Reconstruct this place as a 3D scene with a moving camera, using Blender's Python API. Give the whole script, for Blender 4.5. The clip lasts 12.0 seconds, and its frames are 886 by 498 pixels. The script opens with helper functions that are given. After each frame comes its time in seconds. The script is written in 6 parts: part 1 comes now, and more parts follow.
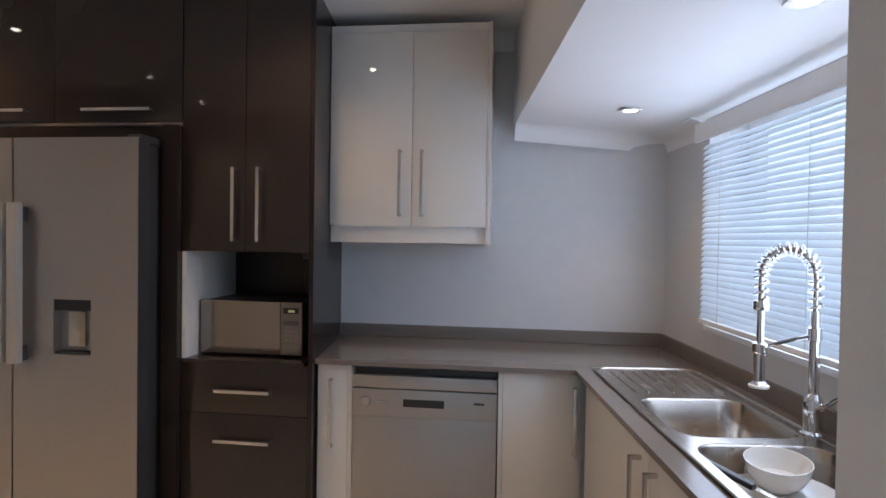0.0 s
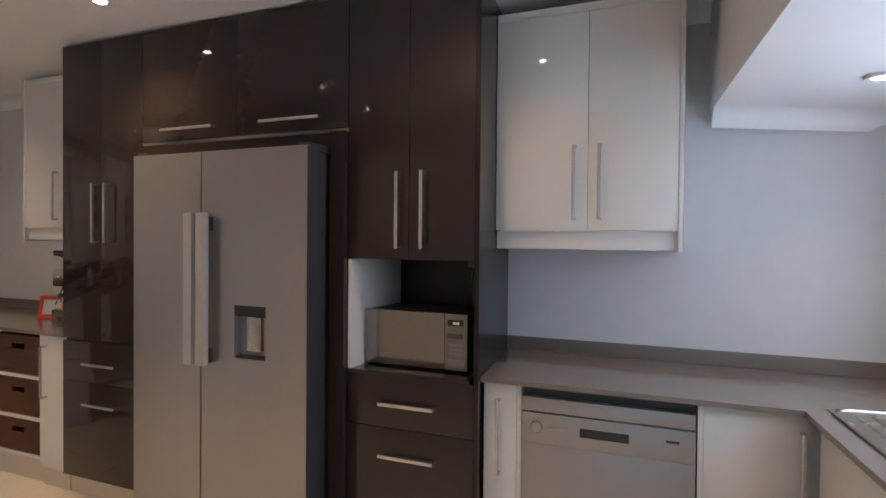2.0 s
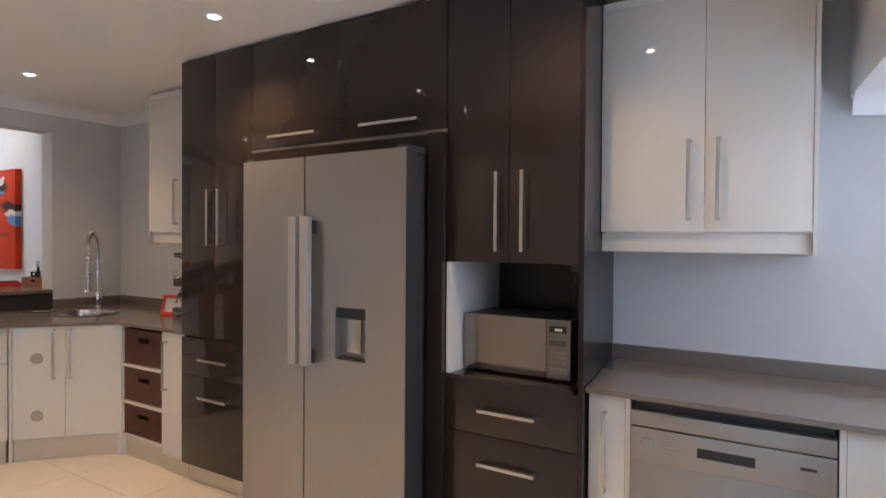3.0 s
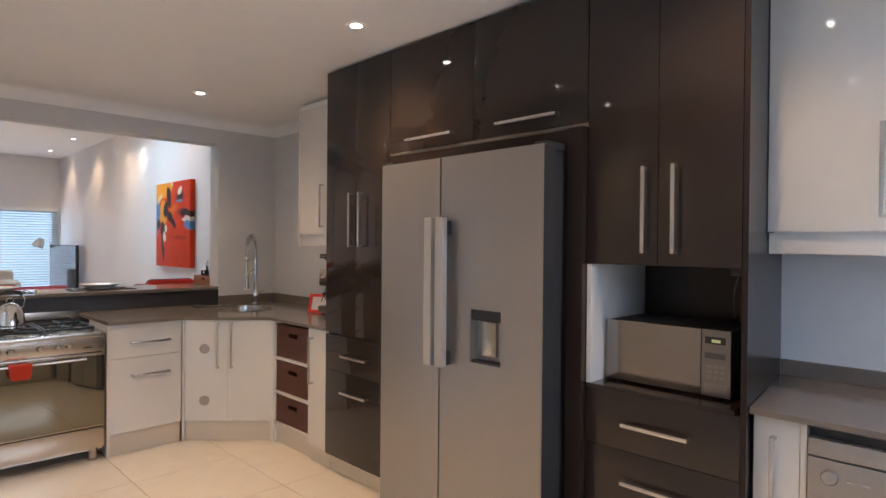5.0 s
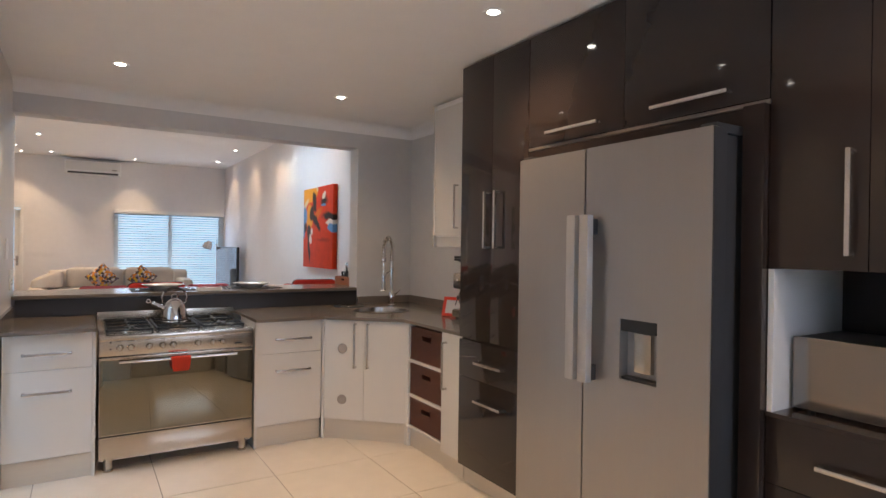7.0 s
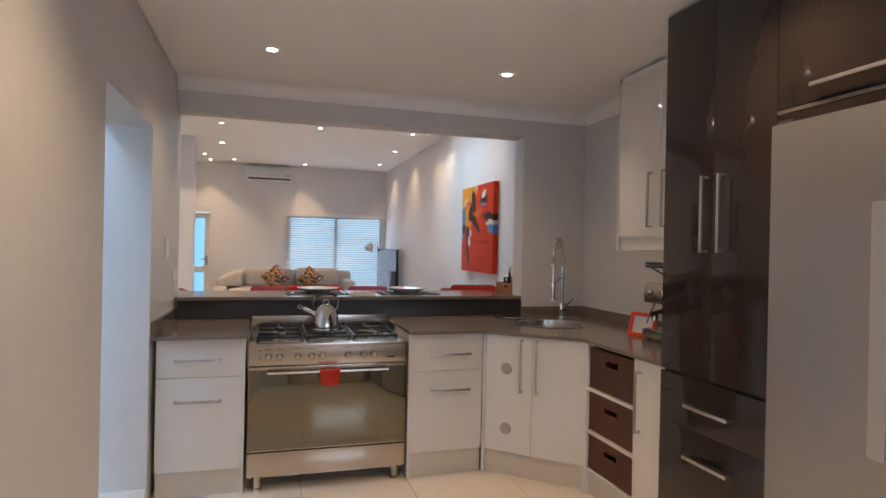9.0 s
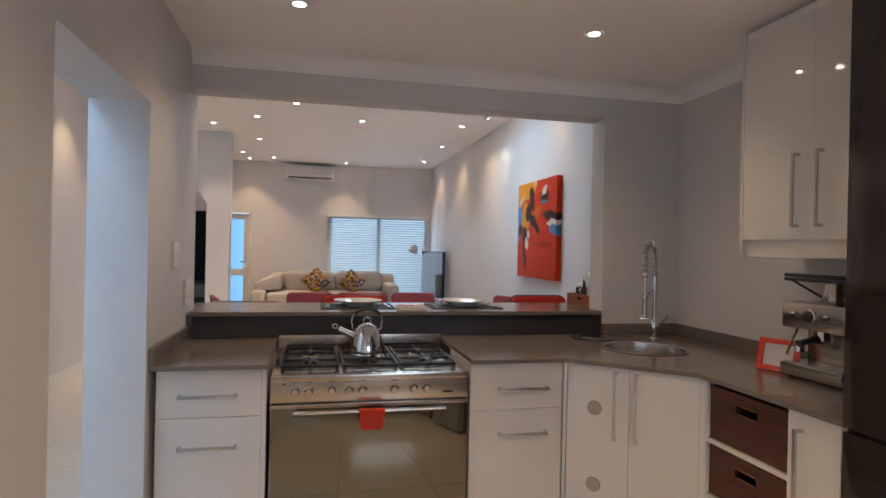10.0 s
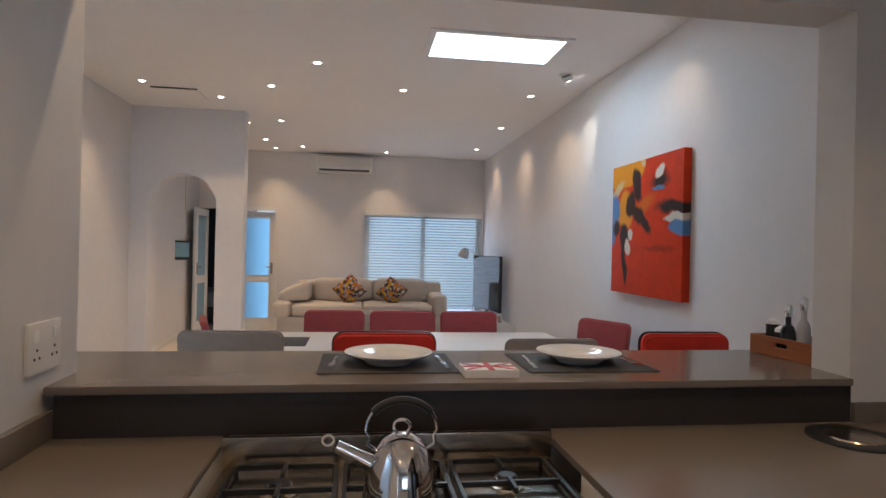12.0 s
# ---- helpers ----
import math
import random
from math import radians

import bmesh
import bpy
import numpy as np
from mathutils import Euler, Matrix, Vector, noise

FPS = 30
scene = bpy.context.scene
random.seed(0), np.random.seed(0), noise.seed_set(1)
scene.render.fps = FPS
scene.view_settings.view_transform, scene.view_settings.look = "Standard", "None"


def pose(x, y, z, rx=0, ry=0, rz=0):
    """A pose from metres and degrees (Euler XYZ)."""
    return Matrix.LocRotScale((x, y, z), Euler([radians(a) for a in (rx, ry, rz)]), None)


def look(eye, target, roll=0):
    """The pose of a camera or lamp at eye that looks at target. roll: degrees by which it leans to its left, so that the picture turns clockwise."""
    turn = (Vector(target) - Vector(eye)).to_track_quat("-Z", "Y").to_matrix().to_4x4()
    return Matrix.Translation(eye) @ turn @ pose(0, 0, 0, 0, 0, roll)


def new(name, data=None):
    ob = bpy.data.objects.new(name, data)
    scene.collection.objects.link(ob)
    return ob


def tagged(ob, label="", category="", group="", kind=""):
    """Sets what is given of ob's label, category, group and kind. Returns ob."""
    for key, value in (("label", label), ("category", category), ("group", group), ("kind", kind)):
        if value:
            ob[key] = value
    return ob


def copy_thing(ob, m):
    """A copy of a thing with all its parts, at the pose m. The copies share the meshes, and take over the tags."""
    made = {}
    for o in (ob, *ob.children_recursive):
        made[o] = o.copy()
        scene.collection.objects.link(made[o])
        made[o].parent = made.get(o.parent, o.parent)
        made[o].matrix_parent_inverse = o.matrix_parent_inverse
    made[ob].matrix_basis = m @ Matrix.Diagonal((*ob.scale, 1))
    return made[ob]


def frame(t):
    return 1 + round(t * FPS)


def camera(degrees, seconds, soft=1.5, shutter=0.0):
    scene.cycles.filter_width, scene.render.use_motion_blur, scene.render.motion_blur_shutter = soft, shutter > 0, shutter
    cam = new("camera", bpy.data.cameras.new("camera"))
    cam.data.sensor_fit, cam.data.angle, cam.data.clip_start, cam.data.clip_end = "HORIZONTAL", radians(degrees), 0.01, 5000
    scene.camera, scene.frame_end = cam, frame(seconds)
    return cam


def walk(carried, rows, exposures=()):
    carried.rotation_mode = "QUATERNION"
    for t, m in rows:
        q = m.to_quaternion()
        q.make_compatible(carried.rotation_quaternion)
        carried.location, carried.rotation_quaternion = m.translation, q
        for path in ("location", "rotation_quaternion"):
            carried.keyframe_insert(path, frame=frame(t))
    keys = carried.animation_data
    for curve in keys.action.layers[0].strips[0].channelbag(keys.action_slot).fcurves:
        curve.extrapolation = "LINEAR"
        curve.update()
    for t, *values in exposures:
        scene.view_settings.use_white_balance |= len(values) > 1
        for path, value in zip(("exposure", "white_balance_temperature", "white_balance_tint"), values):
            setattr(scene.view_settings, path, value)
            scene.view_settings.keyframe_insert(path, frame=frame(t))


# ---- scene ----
cam = camera(74.4, 12.0)
PATH = [
    (0, (0.222, 0.281, 1.43), (-0.027, 2.265, 1.393), 0.9),
    (0.5, (0.177, 0.335, 1.435), (-0.167, 2.305, 1.4), 0.8),
    (1, (0.148, 0.39, 1.427), (-0.311, 2.337, 1.397), 0.7),
    (1.5, (0.134, 0.46, 1.435), (-0.484, 2.362, 1.407), 0.6),
    (2, (0.13, 0.512, 1.44), (-0.651, 2.353, 1.409), 0.5),
    (2.5, (0.111, 0.544, 1.426), (-0.814, 2.317, 1.408), 0.5),
    (3, (0.078, 0.562, 1.44), (-0.986, 2.255, 1.415), 0.4),
    (5, (0.022, 0.614, 1.429), (-1.396, 2.024, 1.413), 0.5),
    (5.5, (0.006, 0.622, 1.423), (-1.496, 1.943, 1.409), 0.5),
    (6, (-0.024, 0.633, 1.406), (-1.601, 1.862, 1.397), 0.6),
    (6.5, (-0.073, 0.681, 1.403), (-1.709, 1.832, 1.397), 0.7),
    (7, (-0.14, 0.726, 1.413), (-1.841, 1.778, 1.407), 0.8),
    (7.2, (-0.167, 0.753, 1.414), (-1.901, 1.751, 1.409), 0.8),
    (9, (-0.751, 0.913, 1.407), (-2.668, 1.483, 1.403), 1.2),
    (9.5, (-1.08, 0.941, 1.422), (-3.02, 1.429, 1.418), 1.1),
    (10, (-1.463, 0.986, 1.428), (-3.416, 1.418, 1.424), 1.2),
    (10.5, (-1.88, 1.021, 1.428), (-3.845, 1.393, 1.425), 1.2),
    (11, (-2.286, 1.077, 1.43), (-4.256, 1.421, 1.428), 1.3),
    (11.5, (-2.702, 1.13, 1.432), (-4.676, 1.448, 1.433), 1.3),
    (12, (-3.09, 1.148, 1.444), (-5.07, 1.434, 1.445), 1.3),
]
EXPOSURES = [(0, -0.36), (1, -0.37), (2, -0.08), (3, 0.23), (5, 0.27), (7, 0.19), (9, -0.01), (10.5, -0.24), (12, -0.36)]
walk(cam, [(t, look(eye, target, roll)) for t, eye, target, roll in PATH], EXPOSURES)

# world, daylight and lamps
world = bpy.data.worlds.new("world")
scene.world = world
world.use_nodes = True
wn = world.node_tree.nodes
wl = world.node_tree.links
sky = wn.new("ShaderNodeTexSky")
sky.sky_type, sky.sun_disc = "NISHITA", False
sky.sun_elevation, sky.sun_rotation = radians(42), radians(200)
wn["Background"].inputs["Strength"].default_value = 0.12
wl.new(sky.outputs["Color"], wn["Background"].inputs["Color"])
sun_data = bpy.data.lights.new("sun", "SUN")
sun_data.energy, sun_data.angle, sun_data.color = 2.0, radians(0.5), (1, 0.95, 0.88)
sun = new("sun", sun_data)
sun.matrix_basis = pose(0, 0, 8, 48, 0, 200)

SKY_BLUE = (0.61, 0.735, 1.0)
WARM = (1.0, 0.70, 0.43)


def area_lamp(name, m, sx, sy, watts, color):
    data = bpy.data.lights.new(name, "AREA")
    data.shape, data.size, data.size_y, data.energy, data.color = "RECTANGLE", sx, sy, watts, color
    ob = new(name, data)
    ob.matrix_basis = m
    return ob


def spot_lamp(x, y, z, watts, degrees=95, blend=0.9, color=WARM, aim=None):
    data = bpy.data.lights.new("downlight_lamp", "SPOT")
    data.energy, data.spot_size, data.spot_blend = watts, radians(degrees), blend
    data.color, data.shadow_soft_size = color, 0.022
    ob = new("downlight_lamp", data)
    ob.matrix_basis = look((x, y, z), aim) if aim else pose(x, y, z)
    return ob


# the wing under the window stands a little askew
WING = pose(0.94, 3.24, 0, 0, 0, 6.5)
K_CEIL, L_CEIL = 2.455, 2.98
KITCHEN_SPOTS = [(-4.03, 0.905), (-4.01, 2.26), (-2.225, 2.26), (-2.225, 0.905), (-0.60, 2.26), (-0.63, 1.0)]
# spot (-12.5, 1.55) is added, unseen, for the light cone on the end wall
LOUNGE_SPOTS = [(-8.98, -0.92), (-9.45, -0.31), (-8.89, 0.28), (-8.08, 0.77), (-8.76, 1.54), (-8.69, 2.80), (-10.24, 2.88),
                (-11.85, 2.90), (-10.69, -0.26), (-10.48, 0.17), (-11.84, -0.22), (-12.3, 0.26), (-12.55, -0.18), (-6.55, 2.90),
                (-12.5, 1.55), (-7.75, -1.1), (-5.21, 0.78), (-5.21, 2.15)]
GIMBAL = (-7.95, 2.90)
WING_SPOTS = [(-0.332, -0.50), (-0.29, -1.59)]
for sx_, sy_ in KITCHEN_SPOTS:
    spot_lamp(sx_, sy_, K_CEIL - 0.03, (25 if sx_ < -3 else 47) if sx_ < -1 else 24, 130, 1.0)
for sx_, sy_ in LOUNGE_SPOTS:
    if sx_ > -6:
        spot_lamp(sx_, sy_, L_CEIL - 0.03, 36 if sy_ < 1 else 4, 124, 0.8)
    elif sy_ > 2.6:
        # tilted a little towards the long wall
        spot_lamp(sx_, sy_, L_CEIL - 0.03, 9 if sx_ > -7 else 18, 92, 0.75, aim=(sx_ - 0.40, 3.25, 1.5))
    elif sx_ < -12.2 or sy_ < -1.0:
        spot_lamp(sx_, sy_, L_CEIL - 0.03, 34, 84, 0.75)
    else:
        spot_lamp(sx_, sy_, L_CEIL - 0.03, 40 if sy_ < 0.5 else 27, 90, 0.8)
spot_lamp(*GIMBAL, L_CEIL - 0.05, 85, 46, 0.6, (1.0, 0.90, 0.76), aim=(-8.40, 3.25, 2.35))
for sx_, sy_ in WING_SPOTS:
    p_ = WING @ Vector((sx_, sy_, 1.93))
    spot_lamp(p_.x, p_.y, p_.z, 8, 110, 1.0)
area_lamp("window_light", WING @ pose(-0.075, -1.2, 1.50, 0, 90, 0), 0.74, 1.36, 13.5, SKY_BLUE)
area_lamp("blind_backlight", WING @ pose(0.15, -1.18, 1.50, 0, 90, 0), 0.78, 1.36, 11, SKY_BLUE)
area_lamp("window_light", pose(-12.82, 2.23, 1.1, 0, -90, 0), 1.8, 1.9, 14, SKY_BLUE)
area_lamp("skylight_light", pose(-7.42, 2.135, L_CEIL + 0.012, 0, 0, 0), 0.50, 0.93, 27, (0.56, 0.79, 1.0))
area_lamp("hall_window_light", pose(1.38, -0.6, 1.5, 0, 90, 0), 1.6, 1.1, 30, (0.36, 0.66, 1.0))
area_lamp("hall_skylight_light", pose(-3.0, -0.66, L_CEIL + 0.012, 0, 0, 0), 0.76, 0.86, 27, (0.36, 0.62, 1.0))

# ---- materials ----
def material(name, color, rough=0.5, metal=0.0, grain=0.0, scale=30.0, bump=0.0, bump_scale=200.0, spec=0.5, coat=0.0, stretch=(1, 1, 1), rough_var=0.0):
    m = bpy.data.materials.new(name)
    m.use_nodes = True
    n, l = m.node_tree.nodes, m.node_tree.links
    b = n["Principled BSDF"]
    b.inputs["Roughness"].default_value, b.inputs["Metallic"].default_value = rough, metal
    b.inputs["Specular IOR Level"].default_value, b.inputs["Coat Weight"].default_value = spec, coat
    b.inputs["Coat Roughness"].default_value = 0.025
    b.inputs["Base Color"].default_value = (*color, 1)
    tc = n.new("ShaderNodeTexCoord")
    mp = n.new("ShaderNodeMapping")
    mp.inputs["Scale"].default_value = stretch
    l.new(tc.outputs["Object"], mp.inputs["Vector"])
    if grain > 0:
        big, fine = n.new("ShaderNodeTexNoise"), n.new("ShaderNodeTexNoise")
        big.inputs["Scale"].default_value, fine.inputs["Scale"].default_value = scale * 0.08, scale
        big.inputs["Detail"].default_value = fine.inputs["Detail"].default_value = 4
        l.new(mp.outputs["Vector"], big.inputs["Vector"]), l.new(mp.outputs["Vector"], fine.inputs["Vector"])
        add = n.new("ShaderNodeMath")
        add.operation = "ADD"
        l.new(big.outputs["Fac"], add.inputs[0]), l.new(fine.outputs["Fac"], add.inputs[1])
        rng = n.new("ShaderNodeMapRange")
        rng.inputs["From Min"].default_value, rng.inputs["From Max"].default_value = 0.6, 1.4
        rng.inputs["To Min"].default_value, rng.inputs["To Max"].default_value = 1 - grain, 1 + grain
        l.new(add.outputs[0], rng.inputs["Value"])
        mix = n.new("ShaderNodeVectorMath")
        mix.operation = "SCALE"
        mix.inputs[0].default_value = color
        l.new(rng.outputs["Result"], mix.inputs["Scale"])
        l.new(mix.outputs["Vector"], b.inputs["Base Color"])
        if rough_var > 0:
            rr = n.new("ShaderNodeMapRange")
            rr.inputs["From Min"].default_value, rr.inputs["From Max"].default_value = 0.3, 0.7
            rr.inputs["To Min"].default_value, rr.inputs["To Max"].default_value = max(0.02, rough - rough_var), rough + rough_var
            l.new(big.outputs["Fac"], rr.inputs["Value"])
            l.new(rr.outputs["Result"], b.inputs["Roughness"])
    if bump > 0:
        t = n.new("ShaderNodeTexNoise")
        t.inputs["Scale"].default_value, t.inputs["Detail"].default_value = bump_scale, 3
        l.new(mp.outputs["Vector"], t.inputs["Vector"])
        bp = n.new("ShaderNodeBump")
        bp.inputs["Strength"].default_value, bp.inputs["Distance"].default_value = bump, 0.002
        l.new(t.outputs["Fac"], bp.inputs["Height"])
        l.new(bp.outputs["Normal"], b.inputs["Normal"])
    return m


def glowing(name, color, strength):
    m = bpy.data.materials.new(name)
    m.use_nodes = True
    b = m.node_tree.nodes["Principled BSDF"]
    b.inputs["Base Color"].default_value = (*color, 1)
    b.inputs["Emission Color"].default_value, b.inputs["Emission Strength"].default_value = (*color, 1), strength
    return m


def glass_material(name, color=(1, 1, 1), rough=0.0):
    m = bpy.data.materials.new(name)
    m.use_nodes = True
    b = m.node_tree.nodes["Principled BSDF"]
    b.inputs["Base Color"].default_value, b.inputs["Roughness"].default_value = (*color, 1), rough
    b.inputs["Transmission Weight"].default_value, b.inputs["IOR"].default_value = 1.0, 1.45
    return m


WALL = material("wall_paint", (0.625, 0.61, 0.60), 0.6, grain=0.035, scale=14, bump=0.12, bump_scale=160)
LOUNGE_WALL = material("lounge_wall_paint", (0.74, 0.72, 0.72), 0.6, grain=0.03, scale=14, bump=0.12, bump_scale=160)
CEIL = material("ceiling_paint", (0.88, 0.865, 0.85), 0.7, grain=0.02, scale=8, bump=0.06)
WHITE_TRIM = material("white_trim_paint", (0.80, 0.79, 0.775), 0.4, grain=0.02)
DARK = material("dark_gloss_board", (0.0258, 0.0176, 0.0153), 0.07, grain=0.06, scale=12, spec=0.4, coat=0.22)
DARK_SATIN = material("dark_satin_board", (0.024, 0.0165, 0.015), 0.22, grain=0.08, scale=20, spec=0.25)
DARK_MATT = material("dark_carcass_board", (0.026, 0.018, 0.0155), 0.5, grain=0.15)
WHITE_GLOSS = material("white_gloss_board", (0.69, 0.655, 0.605), 0.06, grain=0.015, scale=10, coat=0.4)
WHITE_BOARD = material("white_melamine", (0.72, 0.70, 0.67), 0.45, grain=0.02)
PLINTH = material("brushed_plinth", (0.62, 0.56, 0.48), 0.3, metal=0.35, grain=0.06, scale=60, stretch=(0.05, 0.05, 3))
STONE = material("grey_quartz", (0.182, 0.151, 0.127), 0.17, grain=0.03, scale=150, spec=0.5)
STEEL = material("brushed_steel", (0.50, 0.44, 0.37), 0.21, metal=1.0, grain=0.05, scale=90, stretch=(0.04, 0.04, 4), rough_var=0.08)
FRIDGE = material("fridge_silver", (0.37, 0.35, 0.335), 0.36, metal=0.75, grain=0.03, scale=120, stretch=(4, 4, 0.05), rough_var=0.05)
FRIDGE_BAR = material("fridge_handle_silver", (0.46, 0.445, 0.43), 0.42, metal=0.35, grain=0.03, scale=120)
FRIDGE_SIDE = material("fridge_side_grey", (0.036, 0.036, 0.039), 0.45, grain=0.08, scale=200)
CHROME = material("chrome", (0.72, 0.71, 0.70), 0.06, metal=1.0, grain=0.03, rough_var=0.03)
HANDLE = material("satin_nickel_handle", (0.58, 0.56, 0.54), 0.27, metal=0.9, grain=0.03)
BLACK_IRON = material("cast_iron", (0.008, 0.0075, 0.0075), 0.38, grain=0.2, bump=0.3)
BLACK_PLASTIC = material("black_plastic", (0.02, 0.02, 0.021), 0.35, grain=0.1)
OVEN_GLASS = material("oven_mirror_glass", (0.215, 0.195, 0.145), 0.025, metal=0.85, grain=0.02)
WICKER = material("brown_wicker", (0.13, 0.046, 0.027), 0.55, grain=0.3, scale=90, bump=0.8, bump_scale=140, stretch=(0.4, 0.4, 2.5))
TILE = material("cream_floor_tile", (0.79, 0.69, 0.57), 0.19, grain=0.05, scale=9, rough_var=0.02)
GROUT = material("tile_grout", (0.30, 0.25, 0.20), 0.9, grain=0.2)
RED_PLASTIC = material("red_plastic", (0.78, 0.055, 0.02), 0.3, grain=0.06)
RED_FABRIC = material("red_upholstery", (0.66, 0.028, 0.013), 0.5, grain=0.12, scale=180, bump=0.25, bump_scale=500)
BURGUNDY = material("burgundy_upholstery", (0.33, 0.048, 0.052), 0.6, grain=0.12, scale=180, bump=0.25, bump_scale=500)
GREY_FABRIC = material("grey_upholstery", (0.33, 0.29, 0.262), 0.75, grain=0.12, scale=180, bump=0.3, bump_scale=500)
CREAM_FABRIC = material("cream_sofa_fabric", (0.60, 0.54, 0.48), 0.8, grain=0.07, scale=120, bump=0.35, bump_scale=420)
TABLE_WHITE = material("white_table_top", (0.74, 0.70, 0.66), 0.3, grain=0.04, scale=30)
CHINA = material("white_china", (0.78, 0.76, 0.72), 0.12, grain=0.01, coat=0.3)
SLATE_MAT = material("charcoal_place_mat", (0.055, 0.052, 0.052), 0.7, grain=0.2, scale=300, bump=0.4, bump_scale=600)
WOOD = material("orange_brown_wood", (0.30, 0.095, 0.035), 0.4, grain=0.28, scale=40, stretch=(0.25, 3, 3))
SLAT = bpy.data.materials.new("white_blind_slat")
SLAT.use_nodes = True
sn, sl = SLAT.node_tree.nodes, SLAT.node_tree.links
tr_ = sn.new("ShaderNodeBsdfTranslucent")
tr_.inputs["Color"].default_value = (0.78, 0.82, 0.85, 1)
sn["Principled BSDF"].inputs["Base Color"].default_value = (0.80, 0.81, 0.82, 1)
sn["Principled BSDF"].inputs["Roughness"].default_value = 0.4
ms_ = sn.new("ShaderNodeMixShader")
ms_.inputs[0].default_value = 0.55
sl.new(sn["Principled BSDF"].outputs[0], ms_.inputs[1]), sl.new(tr_.outputs[0], ms_.inputs[2])
sl.new(ms_.outputs[0], sn["Material Output"].inputs["Surface"])
PAPER = material("white_paper", (0.78, 0.75, 0.72), 0.7, grain=0.03)
TAN_CAP = material("grey_cover_cap", (0.36, 0.31, 0.27), 0.5, grain=0.06)
SCREEN = material("black_screen_glass", (0.012, 0.016, 0.022), 0.06, grain=0.03)
DOWN_GLOW = glowing("lamp_glow", (1.0, 0.93, 0.84), 28)
SKY_GLOW = glowing("daylight_pane", (0.93, 0.97, 1.0), 3.2)
WIN_GLOW = glowing("bright_outdoors", (0.70, 0.86, 1.0), 1.7)
LOUNGE_GLOW = glowing("outdoors_daylight", (0.46, 0.71, 0.92), 1.9)
BLUE_GLASS = material("frosted_glass_pane", (0.22, 0.42, 0.55), 0.35, grain=0.05)
DISPLAY = glowing("green_display", (0.55, 0.60, 0.30), 0.35)
SINK_STEEL = material("sink_steel", (0.54, 0.49, 0.44), 0.24, metal=1.0, grain=0.05, scale=120, rough_var=0.05)
HOB_STEEL = material("hob_steel", (0.42, 0.39, 0.35), 0.22, metal=1.0, grain=0.06, rough_var=0.08)
# opaque pane; the daylight in its glass is put into the pale blue
DAYLIT_PANE = material("daylit_blue_pane", (0.34, 0.53, 0.66), 0.25, grain=0.04)
GLASS = glass_material("clear_glass")
DARK_BOTTLE = material("dark_bottle_glass", (0.02, 0.018, 0.02), 0.08, grain=0.05)


# ---- mesh helpers ----
def box(bm, x0, y0, z0, x1, y1, z1, bevel=0.0):
    ret = bmesh.ops.create_cube(bm, size=1)
    vs = ret["verts"]
    cx, cy, cz = (x0 + x1) / 2, (y0 + y1) / 2, (z0 + z1) / 2
    for v in vs:
        v.co = Vector((cx + v.co.x * (x1 - x0), cy + v.co.y * (y1 - y0), cz + v.co.z * (z1 - z0)))
    if bevel > 0:
        es = list({e for v in vs for e in v.link_edges})
        bmesh.ops.bevel(bm, geom=es, offset=bevel, segments=2, affect="EDGES", profile=0.7)
    return bm


def boxed(*args, bevel=0.0):
    return box(bmesh.new(), *args, bevel=bevel)


def tapered(x0, y0, z0, x1, y1, z1, inset, **kw):
    """A box whose right side runs askew, set in by inset at the back."""
    bm = boxed(x0, y0, z0, x1, y1, z1)
    for v in bm.verts:
        if v.co.x > (x0 + x1) / 2 and v.co.y > (y0 + y1) / 2:
            v.co.x -= inset
    return bm


def lathe(bm, profile, n=32, at=(0, 0, 0), m=None, capped=True):
    """Turns a profile of (radius, height) round the z axis."""
    rings = []
    for r, z in profile:
        ring = []
        for i in range(n):
            a = 2 * math.pi * i / n
            p = Vector((r * math.cos(a), r * math.sin(a), z))
            ring.append(bm.verts.new((m @ p) if m else p + Vector(at)))
        rings.append(ring)
    for a, b in zip(rings, rings[1:]):
        for i in range(n):
            bm.faces.new((a[i], a[(i + 1) % n], b[(i + 1) % n], b[i]))
    if capped and profile[0][0] > 1e-4:
        bm.faces.new(list(reversed(rings[0])))
    if profile[-1][0] > 1e-4:
        bm.faces.new(rings[-1])
    bmesh.ops.remove_doubles(bm, verts=list(bm.verts), dist=1e-6)
    return bm


def tube(bm, pts, r, n=8, closed=False):
    """A round bar along points."""
    pts = [Vector(p) for p in pts]
    rings, up = [], None
    for i, p in enumerate(pts):
        if closed:
            d = (pts[(i + 1) % len(pts)] - pts[i - 1]).normalized()
        else:
            d = (pts[min(i + 1, len(pts) - 1)] - pts[max(i - 1, 0)]).normalized()
        if up is None:
            up = Vector((0, 0, 1)) if abs(d.z) < 0.9 else Vector((1, 0, 0))
        side = d.cross(up).normalized()
        up = side.cross(d).normalized()
        rr = r[i] if isinstance(r, (list, tuple)) else r
        rings.append([bm.verts.new(p + (side * math.cos(2 * math.pi * k / n) + up * math.sin(2 * math.pi * k / n)) * rr) for k in range(n)])
    pairs = list(zip(rings, rings[1:])) + ([(rings[-1], rings[0])] if closed else [])
    for a, b in pairs:
        for k in range(n):
            bm.faces.new((a[k], a[(k + 1) % n], b[(k + 1) % n], b[k]))
    if not closed:
        bm.faces.new(list(reversed(rings[0])))
        bm.faces.new(rings[-1])
    return bm


